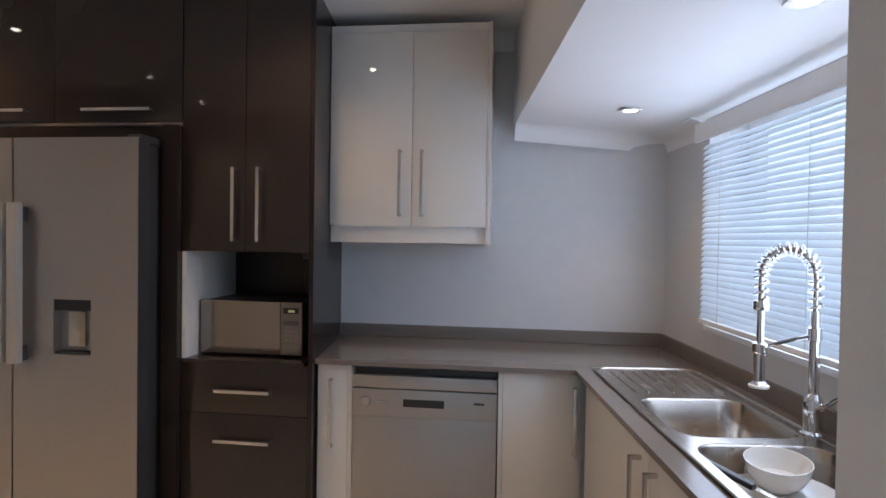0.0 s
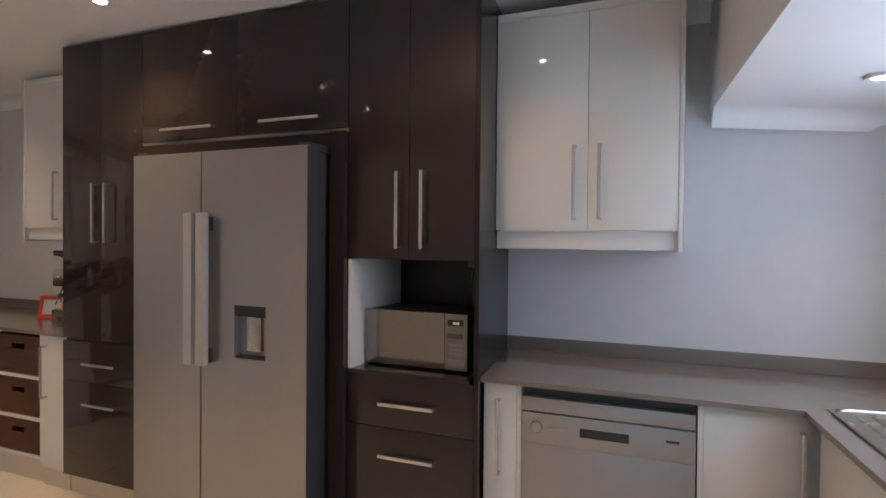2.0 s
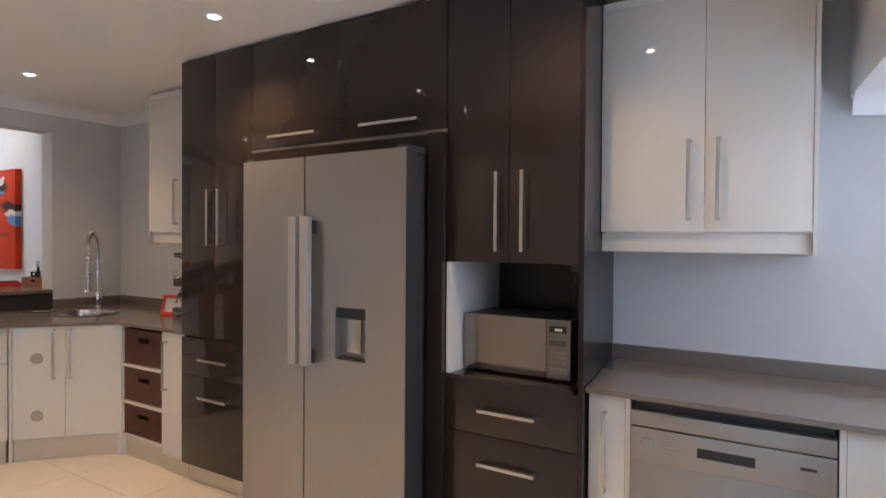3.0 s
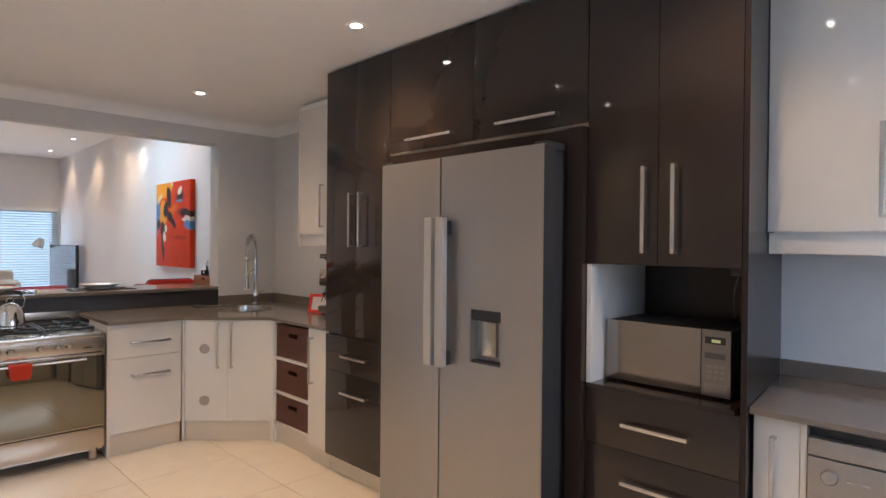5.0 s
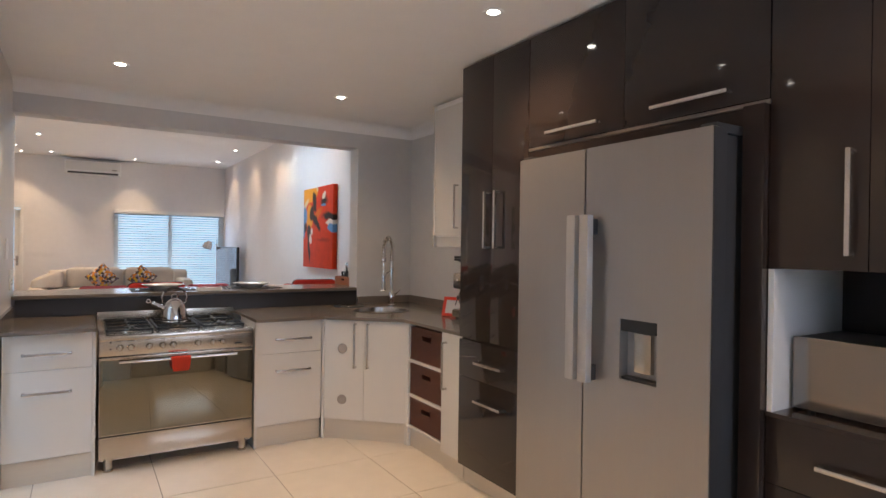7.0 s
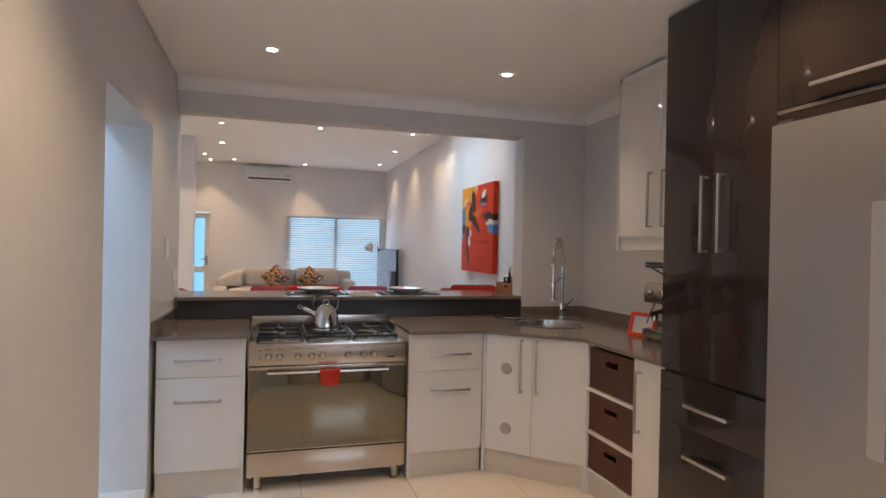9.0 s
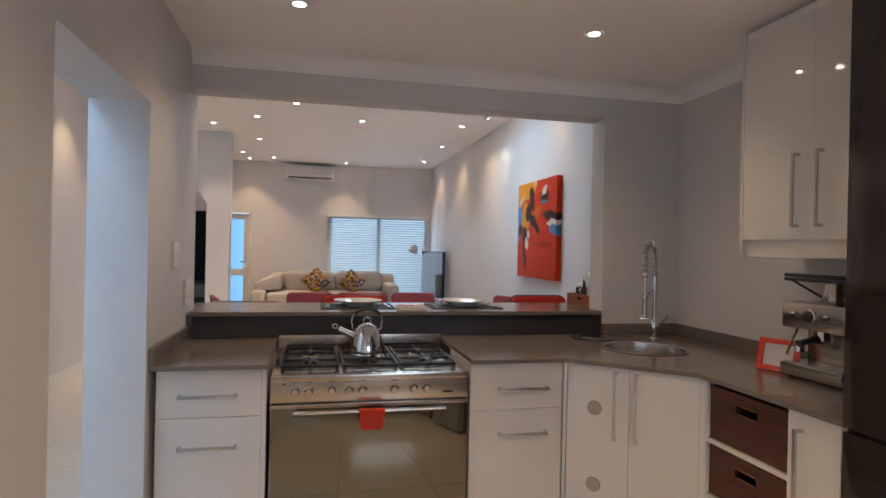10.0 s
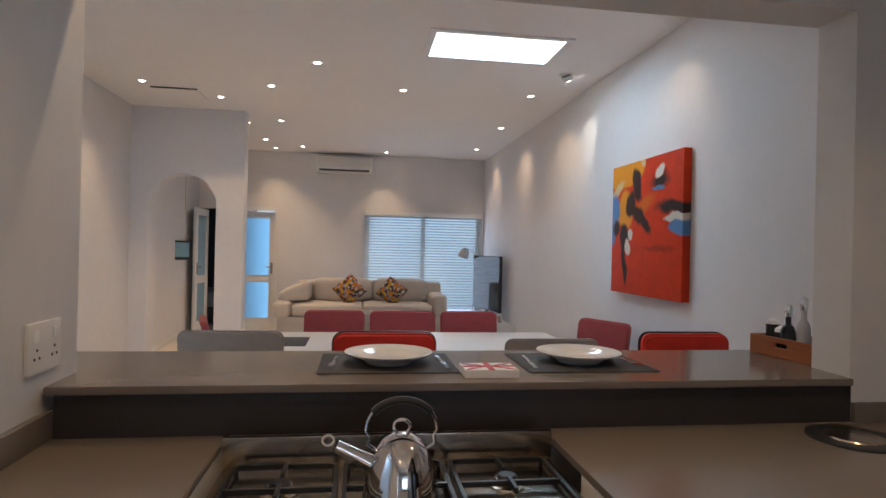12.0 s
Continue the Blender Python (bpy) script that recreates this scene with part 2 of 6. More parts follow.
def prism(bm, outline, z0, z1, bevel=0.0):
    """An upright prism over a plan outline."""
    lo = [bm.verts.new((x, y, z0)) for x, y in outline]
    hi = [bm.verts.new((x, y, z1)) for x, y in outline]
    k = len(lo)
    fs = [bm.faces.new(list(reversed(lo))), bm.faces.new(hi)]
    for i in range(k):
        fs.append(bm.faces.new((lo[i], lo[(i + 1) % k], hi[(i + 1) % k], hi[i])))
    if bevel > 0:
        es = list({e for f in fs for e in f.edges})
        bmesh.ops.bevel(bm, geom=es, offset=bevel, segments=2, affect="EDGES")
    return bm


def finish(name, bm, mat, smooth):
    bmesh.ops.recalc_face_normals(bm, faces=list(bm.faces))
    me = bpy.data.meshes.new(name)
    bm.to_mesh(me)
    bm.free()
    me.materials.append(mat)
    if smooth:
        for p in me.polygons:
            p.use_smooth = True
        me.set_sharp_from_angle(angle=radians(35))
    return me


def thing(name, m, label, category, group="", kind=""):
    ob = new(name)
    ob.empty_display_size = 0.1
    ob.matrix_basis = m
    return tagged(ob, label, category, group, kind)


def part(name, bm, mat, parent, label="", smooth=True):
    ob = new(name, finish(name, bm, mat, smooth))
    ob.parent = parent
    return tagged(ob, label)


def solid(name, bm, mat, label, category, m=None, group="", kind="", smooth=True):
    ob = new(name, finish(name, bm, mat, smooth))
    if m:
        ob.matrix_basis = m
    return tagged(ob, label, category, group, kind)


def structure(name, bm, mat, label, m=None, smooth=False):
    return solid(name, bm, mat, label, name.split("_")[0], m, kind="structure", smooth=smooth)


def bar_handle(parent, x, z, length, upright, y=0.0):
    """A bow handle that stands 32 mm off the face at y, which looks to -y."""
    bm = bmesh.new()
    h, t = length / 2, 0.007
    if upright:
        box(bm, x - t, y - 0.036, z - h, x + t, y - 0.026, z + h, 0.003)
        for s in (-1, 1):
            box(bm, x - t, y - 0.03, z + s * (h - 0.006) - 0.006, x + t, y, z + s * (h - 0.006) + 0.006, 0.002)
    else:
        box(bm, x - h, y - 0.036, z - t, x + h, y - 0.026, z + t, 0.003)
        for s in (-1, 1):
            box(bm, x + s * (h - 0.006) - 0.006, y - 0.03, z - t, x + s * (h - 0.006) + 0.006, y, z + t, 0.002)
    return part("handle", bm, HANDLE, parent, "satin metal bar handle")


def front(parent, name, x0, x1, z0, z1, mat, handle=None, y=0.0):
    """A door or drawer front between those edges, with its handle (x, z, length, upright)."""
    g = 0.0010
    ob = part(name, boxed(x0 + g, y, z0 + g, x1 - g, y + 0.018, z1 - g, bevel=0.0015), mat, parent)
    if handle:
        bar_handle(ob, *handle, y=y)
    return ob


# ---- structure ----
FLOOR = 0.065


def on_floor(x, y, rz=0, h=1.0):
    """A place on the floor; heights in a thing h tall are taken from the same level as the worktops."""
    return pose(x, y, FLOOR, 0, 0, rz) @ Matrix.Diagonal((1, 1, 1 - FLOOR / h, 1))


def wall_piece(name, x0, y0, z0, x1, y1, z1, mat=WALL, label="light grey painted plaster wall"):
    return structure(name, boxed(x0, y0, z0, x1, y1, z1), mat, label)


TX, TY, TX0, TY0 = 0.612, 0.596, -3.54, 1.70
structure("floor", boxed(-13.6, -2.4, -0.15, 2.2, 3.6, FLOOR - 0.0035), GROUT, "floor slab with beige grout between the tiles")

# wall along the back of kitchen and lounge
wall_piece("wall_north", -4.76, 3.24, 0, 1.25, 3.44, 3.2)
wall_piece("wall_north_lounge", -13.1, 3.25, 0, -4.76, 3.44, 3.2, LOUNGE_WALL, "pale grey painted lounge wall washed by downlights")
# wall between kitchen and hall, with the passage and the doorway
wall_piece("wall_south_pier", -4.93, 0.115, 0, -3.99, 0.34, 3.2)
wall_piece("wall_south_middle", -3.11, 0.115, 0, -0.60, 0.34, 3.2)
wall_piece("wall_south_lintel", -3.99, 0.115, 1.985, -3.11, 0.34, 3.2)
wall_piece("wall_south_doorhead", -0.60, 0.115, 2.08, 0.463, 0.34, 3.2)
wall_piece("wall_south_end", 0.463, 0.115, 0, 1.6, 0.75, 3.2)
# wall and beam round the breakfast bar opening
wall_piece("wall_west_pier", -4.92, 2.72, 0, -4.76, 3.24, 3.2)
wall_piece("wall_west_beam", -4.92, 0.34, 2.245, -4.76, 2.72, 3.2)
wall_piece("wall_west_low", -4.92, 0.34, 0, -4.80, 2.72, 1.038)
# lounge and hall
wall_piece("wall_hall_south", -13.1, -1.60, 0, 1.6, -1.40, 3.2, LOUNGE_WALL, "pale grey painted hall wall")
wall_piece("wall_far_a", -13.1, -1.40, 2.02, -12.9, -0.20, 3.2, LOUNGE_WALL, "pale lounge end wall")
wall_piece("wall_far_b", -13.1, -0.20, 0, -12.9, 1.26, 3.2, LOUNGE_WALL, "pale lounge end wall")
wall_piece("wall_far_c", -13.1, 1.26, 2.02, -12.9, 3.25, 3.2, LOUNGE_WALL, "pale lounge end wall")
wall_piece("wall_far_d", -13.1, 3.20, 0, -12.9, 3.25, 2.02, LOUNGE_WALL, "pale lounge end wall")
wall_piece("wall_far_e", -13.1, -0.95, 0, -12.9, -0.86, 2.02, LOUNGE_WALL, "pale lounge end wall")
# closing walls behind the start of the walk
wall_piece("wall_east_hall_a", 1.42, -1.40, 0, 1.6, -1.15, 3.2)
wall_piece("wall_east_hall_b", 1.42, -0.05, 0, 1.6, 0.08, 3.2)
wall_piece("wall_east_hall_c", 1.42, -1.15, 2.3, 1.6, -0.05, 3.2)
wall_piece("wall_east_hall_d", 1.42, -1.15, 0, 1.6, -0.05, 0.7)


def arched_wall(x0, x1, y0, y1, z1, oy0, oy1, spring, rise):
    """A thin wall across y with a round-headed opening."""
    bm = bmesh.new()
    c, r = (oy0 + oy1) / 2, (oy1 - oy0) / 2
    arc = [(c - r * math.cos(math.pi * i / 20), spring + rise * math.sin(math.pi * i / 20)) for i in range(21)]
    line = [(y0, 0), (oy0, 0), *arc, (oy1, 0), (y1, 0), (y1, z1), (y0, z1)]
    fr = [bm.verts.new((x1, y, z)) for y, z in line]
    bk = [bm.verts.new((x0, y, z)) for y, z in line]
    bm.faces.new(fr), bm.faces.new(list(reversed(bk)))
    k = len(line)
    for i in range(k):
        bm.faces.new((fr[i], bk[i], bk[(i + 1) % k], fr[(i + 1) % k]))
    return bm


structure("wall_arch", arched_wall(-10.25, -10.05, -1.40, -0.17, 2.985, -1.20, -0.473, 1.88, 0.355), LOUNGE_WALL, "pale plaster wall with a round arch")

# ceilings
structure("ceiling_kitchen", boxed(-4.77, 0.33, K_CEIL, 1.6, 3.25, 2.7), CEIL, "white painted kitchen ceiling")
lc = bmesh.new()
sk = (-7.68, -7.16, 1.66, 2.61)
for a in ((-13.1, -1.5, sk[0], 3.3), (sk[1], -1.5, -4.92, 3.3), (sk[0], -1.5, sk[1], sk[2]), (sk[0], sk[3], sk[1], 3.3)):
    box(lc, a[0], a[1], L_CEIL, a[2], a[3], L_CEIL + 0.2)
structure("ceiling_lounge", lc, CEIL, "white painted lounge ceiling with a skylight opening")
hc = bmesh.new()
for a in ((-4.92, -1.5, -3.4, 0.115), (-2.6, -1.5, 1.6, 0.115), (-3.4, -1.5, -2.6, -1.1), (-3.4, -0.2, -2.6, 0.115)):
    box(hc, a[0], a[1], L_CEIL, a[2], a[3], 3.2)
structure("ceiling_hall", hc, CEIL, "white painted hall ceiling with a skylight opening")
structure("window_hall_skylight", boxed(-3.396, -1.096, L_CEIL + 0.03, -2.604, -0.204, L_CEIL + 0.04), SKY_GLOW, "bright skylight pane over the hall")


def cove(x0, y0, x1, y1, z, size, inward):
    """A hollow moulding along a line under a ceiling; inward points into the room."""
    bm = bmesh.new()
    prof = [(0, -size)] + [(size * (1 - math.cos(math.pi / 2 * i / 6)), -size + size * math.sin(math.pi / 2 * i / 6)) for i in range(7)] + [(size, 0.004), (-0.004, 0.004), (-0.004, -size)]
    ends = []
    for x, y in ((x0, y0), (x1, y1)):
        ends.append([bm.verts.new((x + inward[0] * a, y + inward[1] * a, z + b)) for a, b in prof])
    k = len(prof)
    for i in range(k - 1):
        bm.faces.new((ends[0][i], ends[0][i + 1], ends[1][i + 1], ends[1][i]))
    bm.faces.new(ends[0]), bm.faces.new(list(reversed(ends[1])))
    return bm


structure("trim_cornice_beam", cove(-4.76, 0.34, -4.76, 3.24, K_CEIL, 0.085, (1, 0)), CEIL, "white hollow cornice", smooth=True)
structure("trim_cornice_back", cove(-4.76, 3.24, 0.22, 3.24, K_CEIL, 0.085, (0, -1)), CEIL, "white hollow cornice", smooth=True)

# the low wing over the sink: soffit, its cornice, the window wall
bm = bmesh.new()
so = [(-0.74, 1.99), (0.12, 1.925), (0.12, 2.6), (-0.74, 2.6)]
vs = [[bm.verts.new((x, y, z)) for x, z in so] for y in (-2.75, 0.18)]
for i in range(4):
    bm.faces.new((vs[0][i], vs[0][(i + 1) % 4], vs[1][(i + 1) % 4], vs[1][i]))
bm.faces.new(vs[0]), bm.faces.new(list(reversed(vs[1])))
structure("ceiling_bulkhead", bm, CEIL, "lowered white plaster ceiling over the sink", WING)
WY0, WY1, WZ0, WZ1 = -1.92, -0.47, 1.075, 1.925
bm = bmesh.new()
box(bm, 0, -2.9, 0, 0.24, WY0, 2.7), box(bm, 0, WY1, 0, 0.24, 0.25, 2.7)
box(bm, 0, WY0, 0, 0.24, WY1, WZ0), box(bm, 0, WY0, WZ1, 0.24, WY1, 2.7)
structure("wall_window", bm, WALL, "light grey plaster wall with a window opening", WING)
bm = cove(-0.739, 0.02, 0.0, 0.02, 1.99, 0.075, (0, -1))
for v in bm.verts:
    v.co.z -= max(0.0, (v.co.x + 0.74)) * 0.0755
structure("trim_cornice_wing", bm, CEIL, "white hollow cornice over the worktop", WING, smooth=True)
structure("trim_cornice_window", cove(0, 0.02, 0, WY1 + 0.02, 1.936, 0.075, (-1, 0)), CEIL, "white hollow cornice beside the window", WING, smooth=True)

# skylight pane and trim
x0, x1, y0, y1 = sk
skl = thing("skylight_window", pose(0, 0, 0), "bright rectangular skylight in the ceiling", "skylight", kind="structure")
part("pane", boxed(x0 + 0.004, y0 + 0.004, L_CEIL + 0.03, x1 - 0.004, y1 - 0.004, L_CEIL + 0.04), SKY_GLOW, skl, "bright diffusing pane")
bm = bmesh.new()
for a in ((x0 - 0.05, y0 - 0.05, x0, y1 + 0.05), (x1, y0 - 0.05, x1 + 0.05, y1 + 0.05), (x0, y0 - 0.05, x1, y0), (x0, y1, x1, y1 + 0.05)):
    box(bm, a[0], a[1], L_CEIL - 0.012, a[2], a[3], L_CEIL, 0.003)
part("frame_trim", bm, WHITE_TRIM, skl)

# skirtings
for nm, a in (("baseboard_hall", (-12.9, -1.40, FLOOR, 1.42, -1.385, 0.15)), ("baseboard_pier", (-3.99, 0.085, FLOOR, -3.978, 0.335, 0.16)), ("baseboard_south", (-3.11, 0.34, FLOOR, -0.60, 0.352, 0.15)), ("baseboard_lounge", (-12.9, 3.235, FLOOR, -5.0, 3.25, 0.15))):
    structure(nm, boxed(*a, bevel=0.003), WHITE_TRIM, "white painted skirting board")


# ---- ceiling lamps ----
def downlight(x, y, z, group, m=None):
    ob = thing("downlight", (m or Matrix()) @ pose(x, y, z), "small round recessed white ceiling downlight, lit", "ceiling light", group)
    part("trim_ring", lathe(bmesh.new(), [(0.027, -0.0005), (0.028, -0.003), (0.036, -0.006), (0.046, -0.005), (0.048, 0.0)], 28), WHITE_TRIM, ob)
    part("bulb", lathe(bmesh.new(), [(0.0, -0.006), (0.016, -0.005), (0.026, -0.002), (0.026, -0.0005)], 24), DOWN_GLOW, ob, "glowing lamp face")
    return ob


first = downlight(*KITCHEN_SPOTS[0], K_CEIL, "kitchen downlights")
for x, y in KITCHEN_SPOTS[1:]:
    copy_thing(first, pose(x, y, K_CEIL))
first = downlight(*LOUNGE_SPOTS[0], L_CEIL, "lounge downlights")
for x, y in LOUNGE_SPOTS[1:]:
    copy_thing(first, pose(x, y, L_CEIL))
for x, y in WING_SPOTS:
    downlight(x, y, 1.99 - (x + 0.74) * 0.0755 - 0.004, "downlights over the sink", WING @ pose(0, 0, 0))

# ---- kitchen: dark tall units ----
TALL_Y, TOP = 2.578, 2.44


def skew_panel(x0, x1, d, inset):
    bm = boxed(x0, 0.0, FLOOR, x1, d, TOP)
    for v in bm.verts:
        if v.co.y > d / 2:
            v.co.x -= inset
    return bm


def tall_unit(x0, x1, niche):
    w = x1 - x0
    label = "tall dark gloss cupboard with drawers and a microwave niche" if niche else "tall dark gloss pantry cupboard with two doors and drawers"
    ob = thing("tall_cabinet", pose(x0, TALL_Y, 0), label, "cabinet", "dark tall units")
    if niche:
        part("lower_body", tapered(0.001, 0.02, 0.17, w - 0.004, 0.655, 0.893, 0.082), DARK, ob)
        part("upper_body", tapered(0.001, 0.02, 1.36, w - 0.004, 0.655, TOP, 0.082), DARK, ob)
        part("niche_back", boxed(0.02, 0.44, 0.909, w - 0.062, 0.50, 1.358), DARK_SATIN, ob)
        part("niche_side", boxed(0.001, 0.001, 0.895, 0.019, 0.60, 1.358), WHITE_BOARD, ob, "white board side of the open niche")
        part("niche_shelf", tapered(0.0, -0.004, 0.8935, w - 0.017, 0.50, 0.908, 0.05), DARK, ob)
    else:
        part("body", boxed(0.001, 0.02, 0.17, w - 0.001, 0.655, TOP), DARK, ob)
    r = w
    d0 = 1.36 if niche else 0.905
    hz = 1.556 if niche else 1.561
    for a, b, hx in ((0, r / 2, 0.237 if niche else 0.267), (r / 2, r, 0.344 if niche else 0.357)):
        front(ob, "door", a, b, d0, TOP, DARK, (hx, hz, 0.305, True))
    front(ob, "drawer", 0, r, 0.683, 0.893, DARK, (0.282 if niche else 0.308, 0.784, 0.24, False))
    front(ob, "drawer", 0, r, 0.175, 0.683, DARK, (0.282 if niche else 0.308, 0.575, 0.24, False))
    part("plinth", boxed(0.002, 0.045, FLOOR, w - 0.002, 0.06, 0.168), PLINTH, ob, "brushed metal plinth")
    if niche:
        part("end_panel", skew_panel(w, w + 0.018, 0.657, 0.083), DARK_SATIN, ob, "satin dark end panel")
    return ob


tall_unit(-1.172, -0.616, True)
tall_unit(-2.942, -2.352, False)

over = thing("overhead_cabinet", pose(-2.35, TALL_Y, 1.88), "dark gloss double cupboard over the fridge", "cabinet")
part("body", boxed(0.0, 0.02, 0.02, 1.176, 0.655, TOP - 1.88), DARK, over)
front(over, "door", 0, 0.588, 0.022, TOP - 1.88, DARK, (0.309, 0.070, 0.318, False))
front(over, "door", 0.588, 1.176, 0.022, TOP - 1.88, DARK, (0.893, 0.070, 0.312, False))
part("bottom_strip", boxed(0.0, -0.002, 0.006, 1.176, 0.03, 0.019, bevel=0.002), material("bronze_edge_strip", (0.20, 0.165, 0.14), 0.4, metal=0.5, grain=0.05), over, "dull metal edging strip")
part("niche_back", boxed(0.0, 0.60, FLOOR - 1.88, 1.176, 0.655, 0.019), DARK_MATT, over)
part("filler_panel", boxed(1.106, -0.03, FLOOR - 1.88, 1.176, 0.60, 0.003), DARK, over)
part("top_filler", boxed(0.0, 0.0, -0.085, 1.105, 0.018, 0.003), DARK_SATIN, over)

# fridge
fr = thing("fridge_freezer", pose(-2.215, 2.415, 0), "silver side by side fridge freezer with water dispenser", "fridge")
part("cabinet_body", boxed(0.008, 0.075, FLOOR + 0.02, 0.945, 0.74, 1.795, bevel=0.006), FRIDGE_SIDE, fr, "dark grey side walls")
gap = 0.408
dl = part("freezer_door", boxed(0.0, 0.0, 0.12, gap - 0.004, 0.068, 1.81, bevel=0.006), FRIDGE, fr)
bm = bmesh.new()
w0, w1, q0, q1, dx0, dx1 = gap + 0.004, 0.955, 0.938, 1.160, 0.590, 0.755
for a in ((w0, 0.12, dx0, 1.81), (dx1, 0.12, w1, 1.81), (dx0, 0.12, dx1, q0), (dx0, q1, dx1, 1.81)):
    box(bm, a[0], 0, a[1], a[2], 0.068, a[3])
bmesh.ops.remove_doubles(bm, verts=list(bm.verts), dist=1e-5)
dr = part("fridge_door", bm, FRIDGE, fr, smooth=False)
part("door_edge", boxed(w1, 0.003, 0.122, w1 + 0.004, 0.068, 1.808), FRIDGE_SIDE, dr)
disp = part("dispenser_recess", boxed(dx0 - 0.001, 0.045, q0 - 0.001, dx1 + 0.001, 0.062, q1 + 0.001), FRIDGE, dr, "recessed water dispenser")
part("dispenser_top", boxed(dx0, 0.006, q1 - 0.045, dx1, 0.05, q1), BLACK_PLASTIC, disp, "black control strip")
part("dispenser_lever", boxed(dx0 + 0.045, 0.025, q0 + 0.03, dx1 - 0.045, 0.046, q1 - 0.05, bevel=0.006), STEEL, disp)
part("drip_tray", boxed(dx0 + 0.004, 0.006, q0, dx1 - 0.004, 0.046, q0 + 0.010, bevel=0.002), FRIDGE_SIDE, disp)
for side, hx in ((dl, gap - 0.012), (dr, gap + 0.056)):
    bm = bmesh.new()
    box(bm, hx - 0.024, -0.066, 0.905, hx + 0.022, -0.034, 1.545, bevel=0.007)
    h_ = part("handle", bm, FRIDGE_BAR, side, "long flat silver door handle")
    for z in (0.94, 1.50):
        part("handle_post", boxed(hx - 0.012, -0.036, z - 0.03, hx + 0.012, 0.0, z + 0.03, bevel=0.003), FRIDGE_SIDE, h_)
for x in (0.03, 0.925):
    part("hinge_cover", boxed(x - 0.03, 0.02, 1.795, x + 0.03, 0.20, 1.825, bevel=0.006), FRIDGE_SIDE, fr)
part("kick_grille", boxed(0.01, 0.06, FLOOR, 0.945, 0.09, FLOOR + 0.05), FRIDGE_SIDE, fr)

# microwave with its cable
MW_KEY = material("microwave_key_grey", (0.24, 0.22, 0.20), 0.45, grain=0.05)
mw = thing("microwave", pose(-1.140, 2.672, 0.908) @ Matrix.Diagonal((1.03, 0.85, 0.92, 1)), "silver microwave oven with mirrored door in the niche", "microwave")
part("casing", boxed(0.0, 0.012, 0.012, 0.445, 0.35, 0.255, bevel=0.006), FRIDGE_SIDE, mw)
part("door", boxed(0.0, 0.0, 0.010, 0.352, 0.013, 0.257, bevel=0.003), material("microwave_mirror_door", (0.30, 0.275, 0.25), 0.16, metal=0.9, grain=0.02), mw, "mirror-like silver door")
pn = part("control_panel", boxed(0.354, 0.0, 0.010, 0.447, 0.013, 0.257, bevel=0.003), material("microwave_panel_grey", (0.22, 0.20, 0.185), 0.3, metal=0.6, grain=0.03), mw)
part("display", boxed(0.366, -0.0025, 0.205, 0.432, 0.0, 0.232, bevel=0.001), BLACK_PLASTIC, pn)
part("display_digits", boxed(0.388, -0.004, 0.211, 0.416, -0.0025, 0.222), DISPLAY, pn)
part("badge_strip", boxed(0.366, -0.0018, 0.150, 0.432, 0.0, 0.172), material("dark_grey_label", (0.10, 0.095, 0.09), 0.5, grain=0.05), pn)
for r_ in range(3):
    for c_ in range(3):
        part("key", boxed(0.372 + c_ * 0.021, -0.002, 0.075 + r_ * 0.02, 0.388 + c_ * 0.021, 0.0, 0.087 + r_ * 0.02, bevel=0.001), MW_KEY, pn)
part("open_button", boxed(0.364, -0.003, 0.022, 0.436, 0.0, 0.058, bevel=0.002), MW_KEY, pn)
for x in (0.04, 0.40):
    for y in (0.04, 0.30):
        part("foot", lathe(bmesh.new(), [(0.012, 0.0), (0.014, 0.013)], 10, (x, y, 0)), BLACK_PLASTIC, mw)
bm = tube(bmesh.new(), [(-0.680 - 0.0036 * i - 0.010 * math.sin(i * 0.35), 2.75 + 0.006 * i, 1.335 - 0.0175 * i) for i in range(10)], 0.0035, 6)
cable = thing("power_cable", pose(0, 0, 0), "black power cable plugged in above the microwave", "cable")
part("cord", bm, BLACK_PLASTIC, cable)
part("plug", boxed(-0.705, 2.735, 1.330, -0.660, 2.77, 1.358, bevel=0.006), BLACK_PLASTIC, cable)

# ---- kitchen: white wall units ----
def wall_unit(x0, x1, split, y0, z0, z1, left_gable, label, handles):
    ob = thing("wall_cabinet", pose(x0, y0, z0), label, "cabinet", "white wall cupboards")
    w, h, d = x1 - x0, z1 - z0, 3.238 - y0
    bm = bmesh.new()
    box(bm, 0.016, 0.02, 0.075, w - 0.016, d, h - 0.04)
    part("body", bm, WHITE_BOARD, ob)
    part("gable", boxed(w - 0.016, -0.002, 0.0, w, d, h, bevel=0.001), WHITE_GLOSS, ob)
    if left_gable:
        part("gable", boxed(0, -0.002, 0.0, 0.016, d, h, bevel=0.001), WHITE_GLOSS, ob)
    a, b = (0.017 if left_gable else 0.0), w - 0.017
    part("pelmet", boxed(a, 0.022, 0.004, b, 0.038, 0.078, bevel=0.001), WHITE_GLOSS, ob)
    part("underside", boxed(a, 0.038, 0.058, b, d, 0.074), WHITE_BOARD, ob)
    s = split - x0
    zt = h - 0.035
    front(ob, "door", a, s, 0.08, zt, WHITE_GLOSS, (handles[0] - x0, handles[2] - z0, 0.30, True))
    front(ob, "door", s, b, 0.08, zt, WHITE_GLOSS, (handles[1] - x0, handles[2] - z0, 0.30, True))
    part("top_filler", boxed(a, 0.008, zt + 0.002, b, d, h + 0.0), WHITE_BOARD, ob)
    return ob


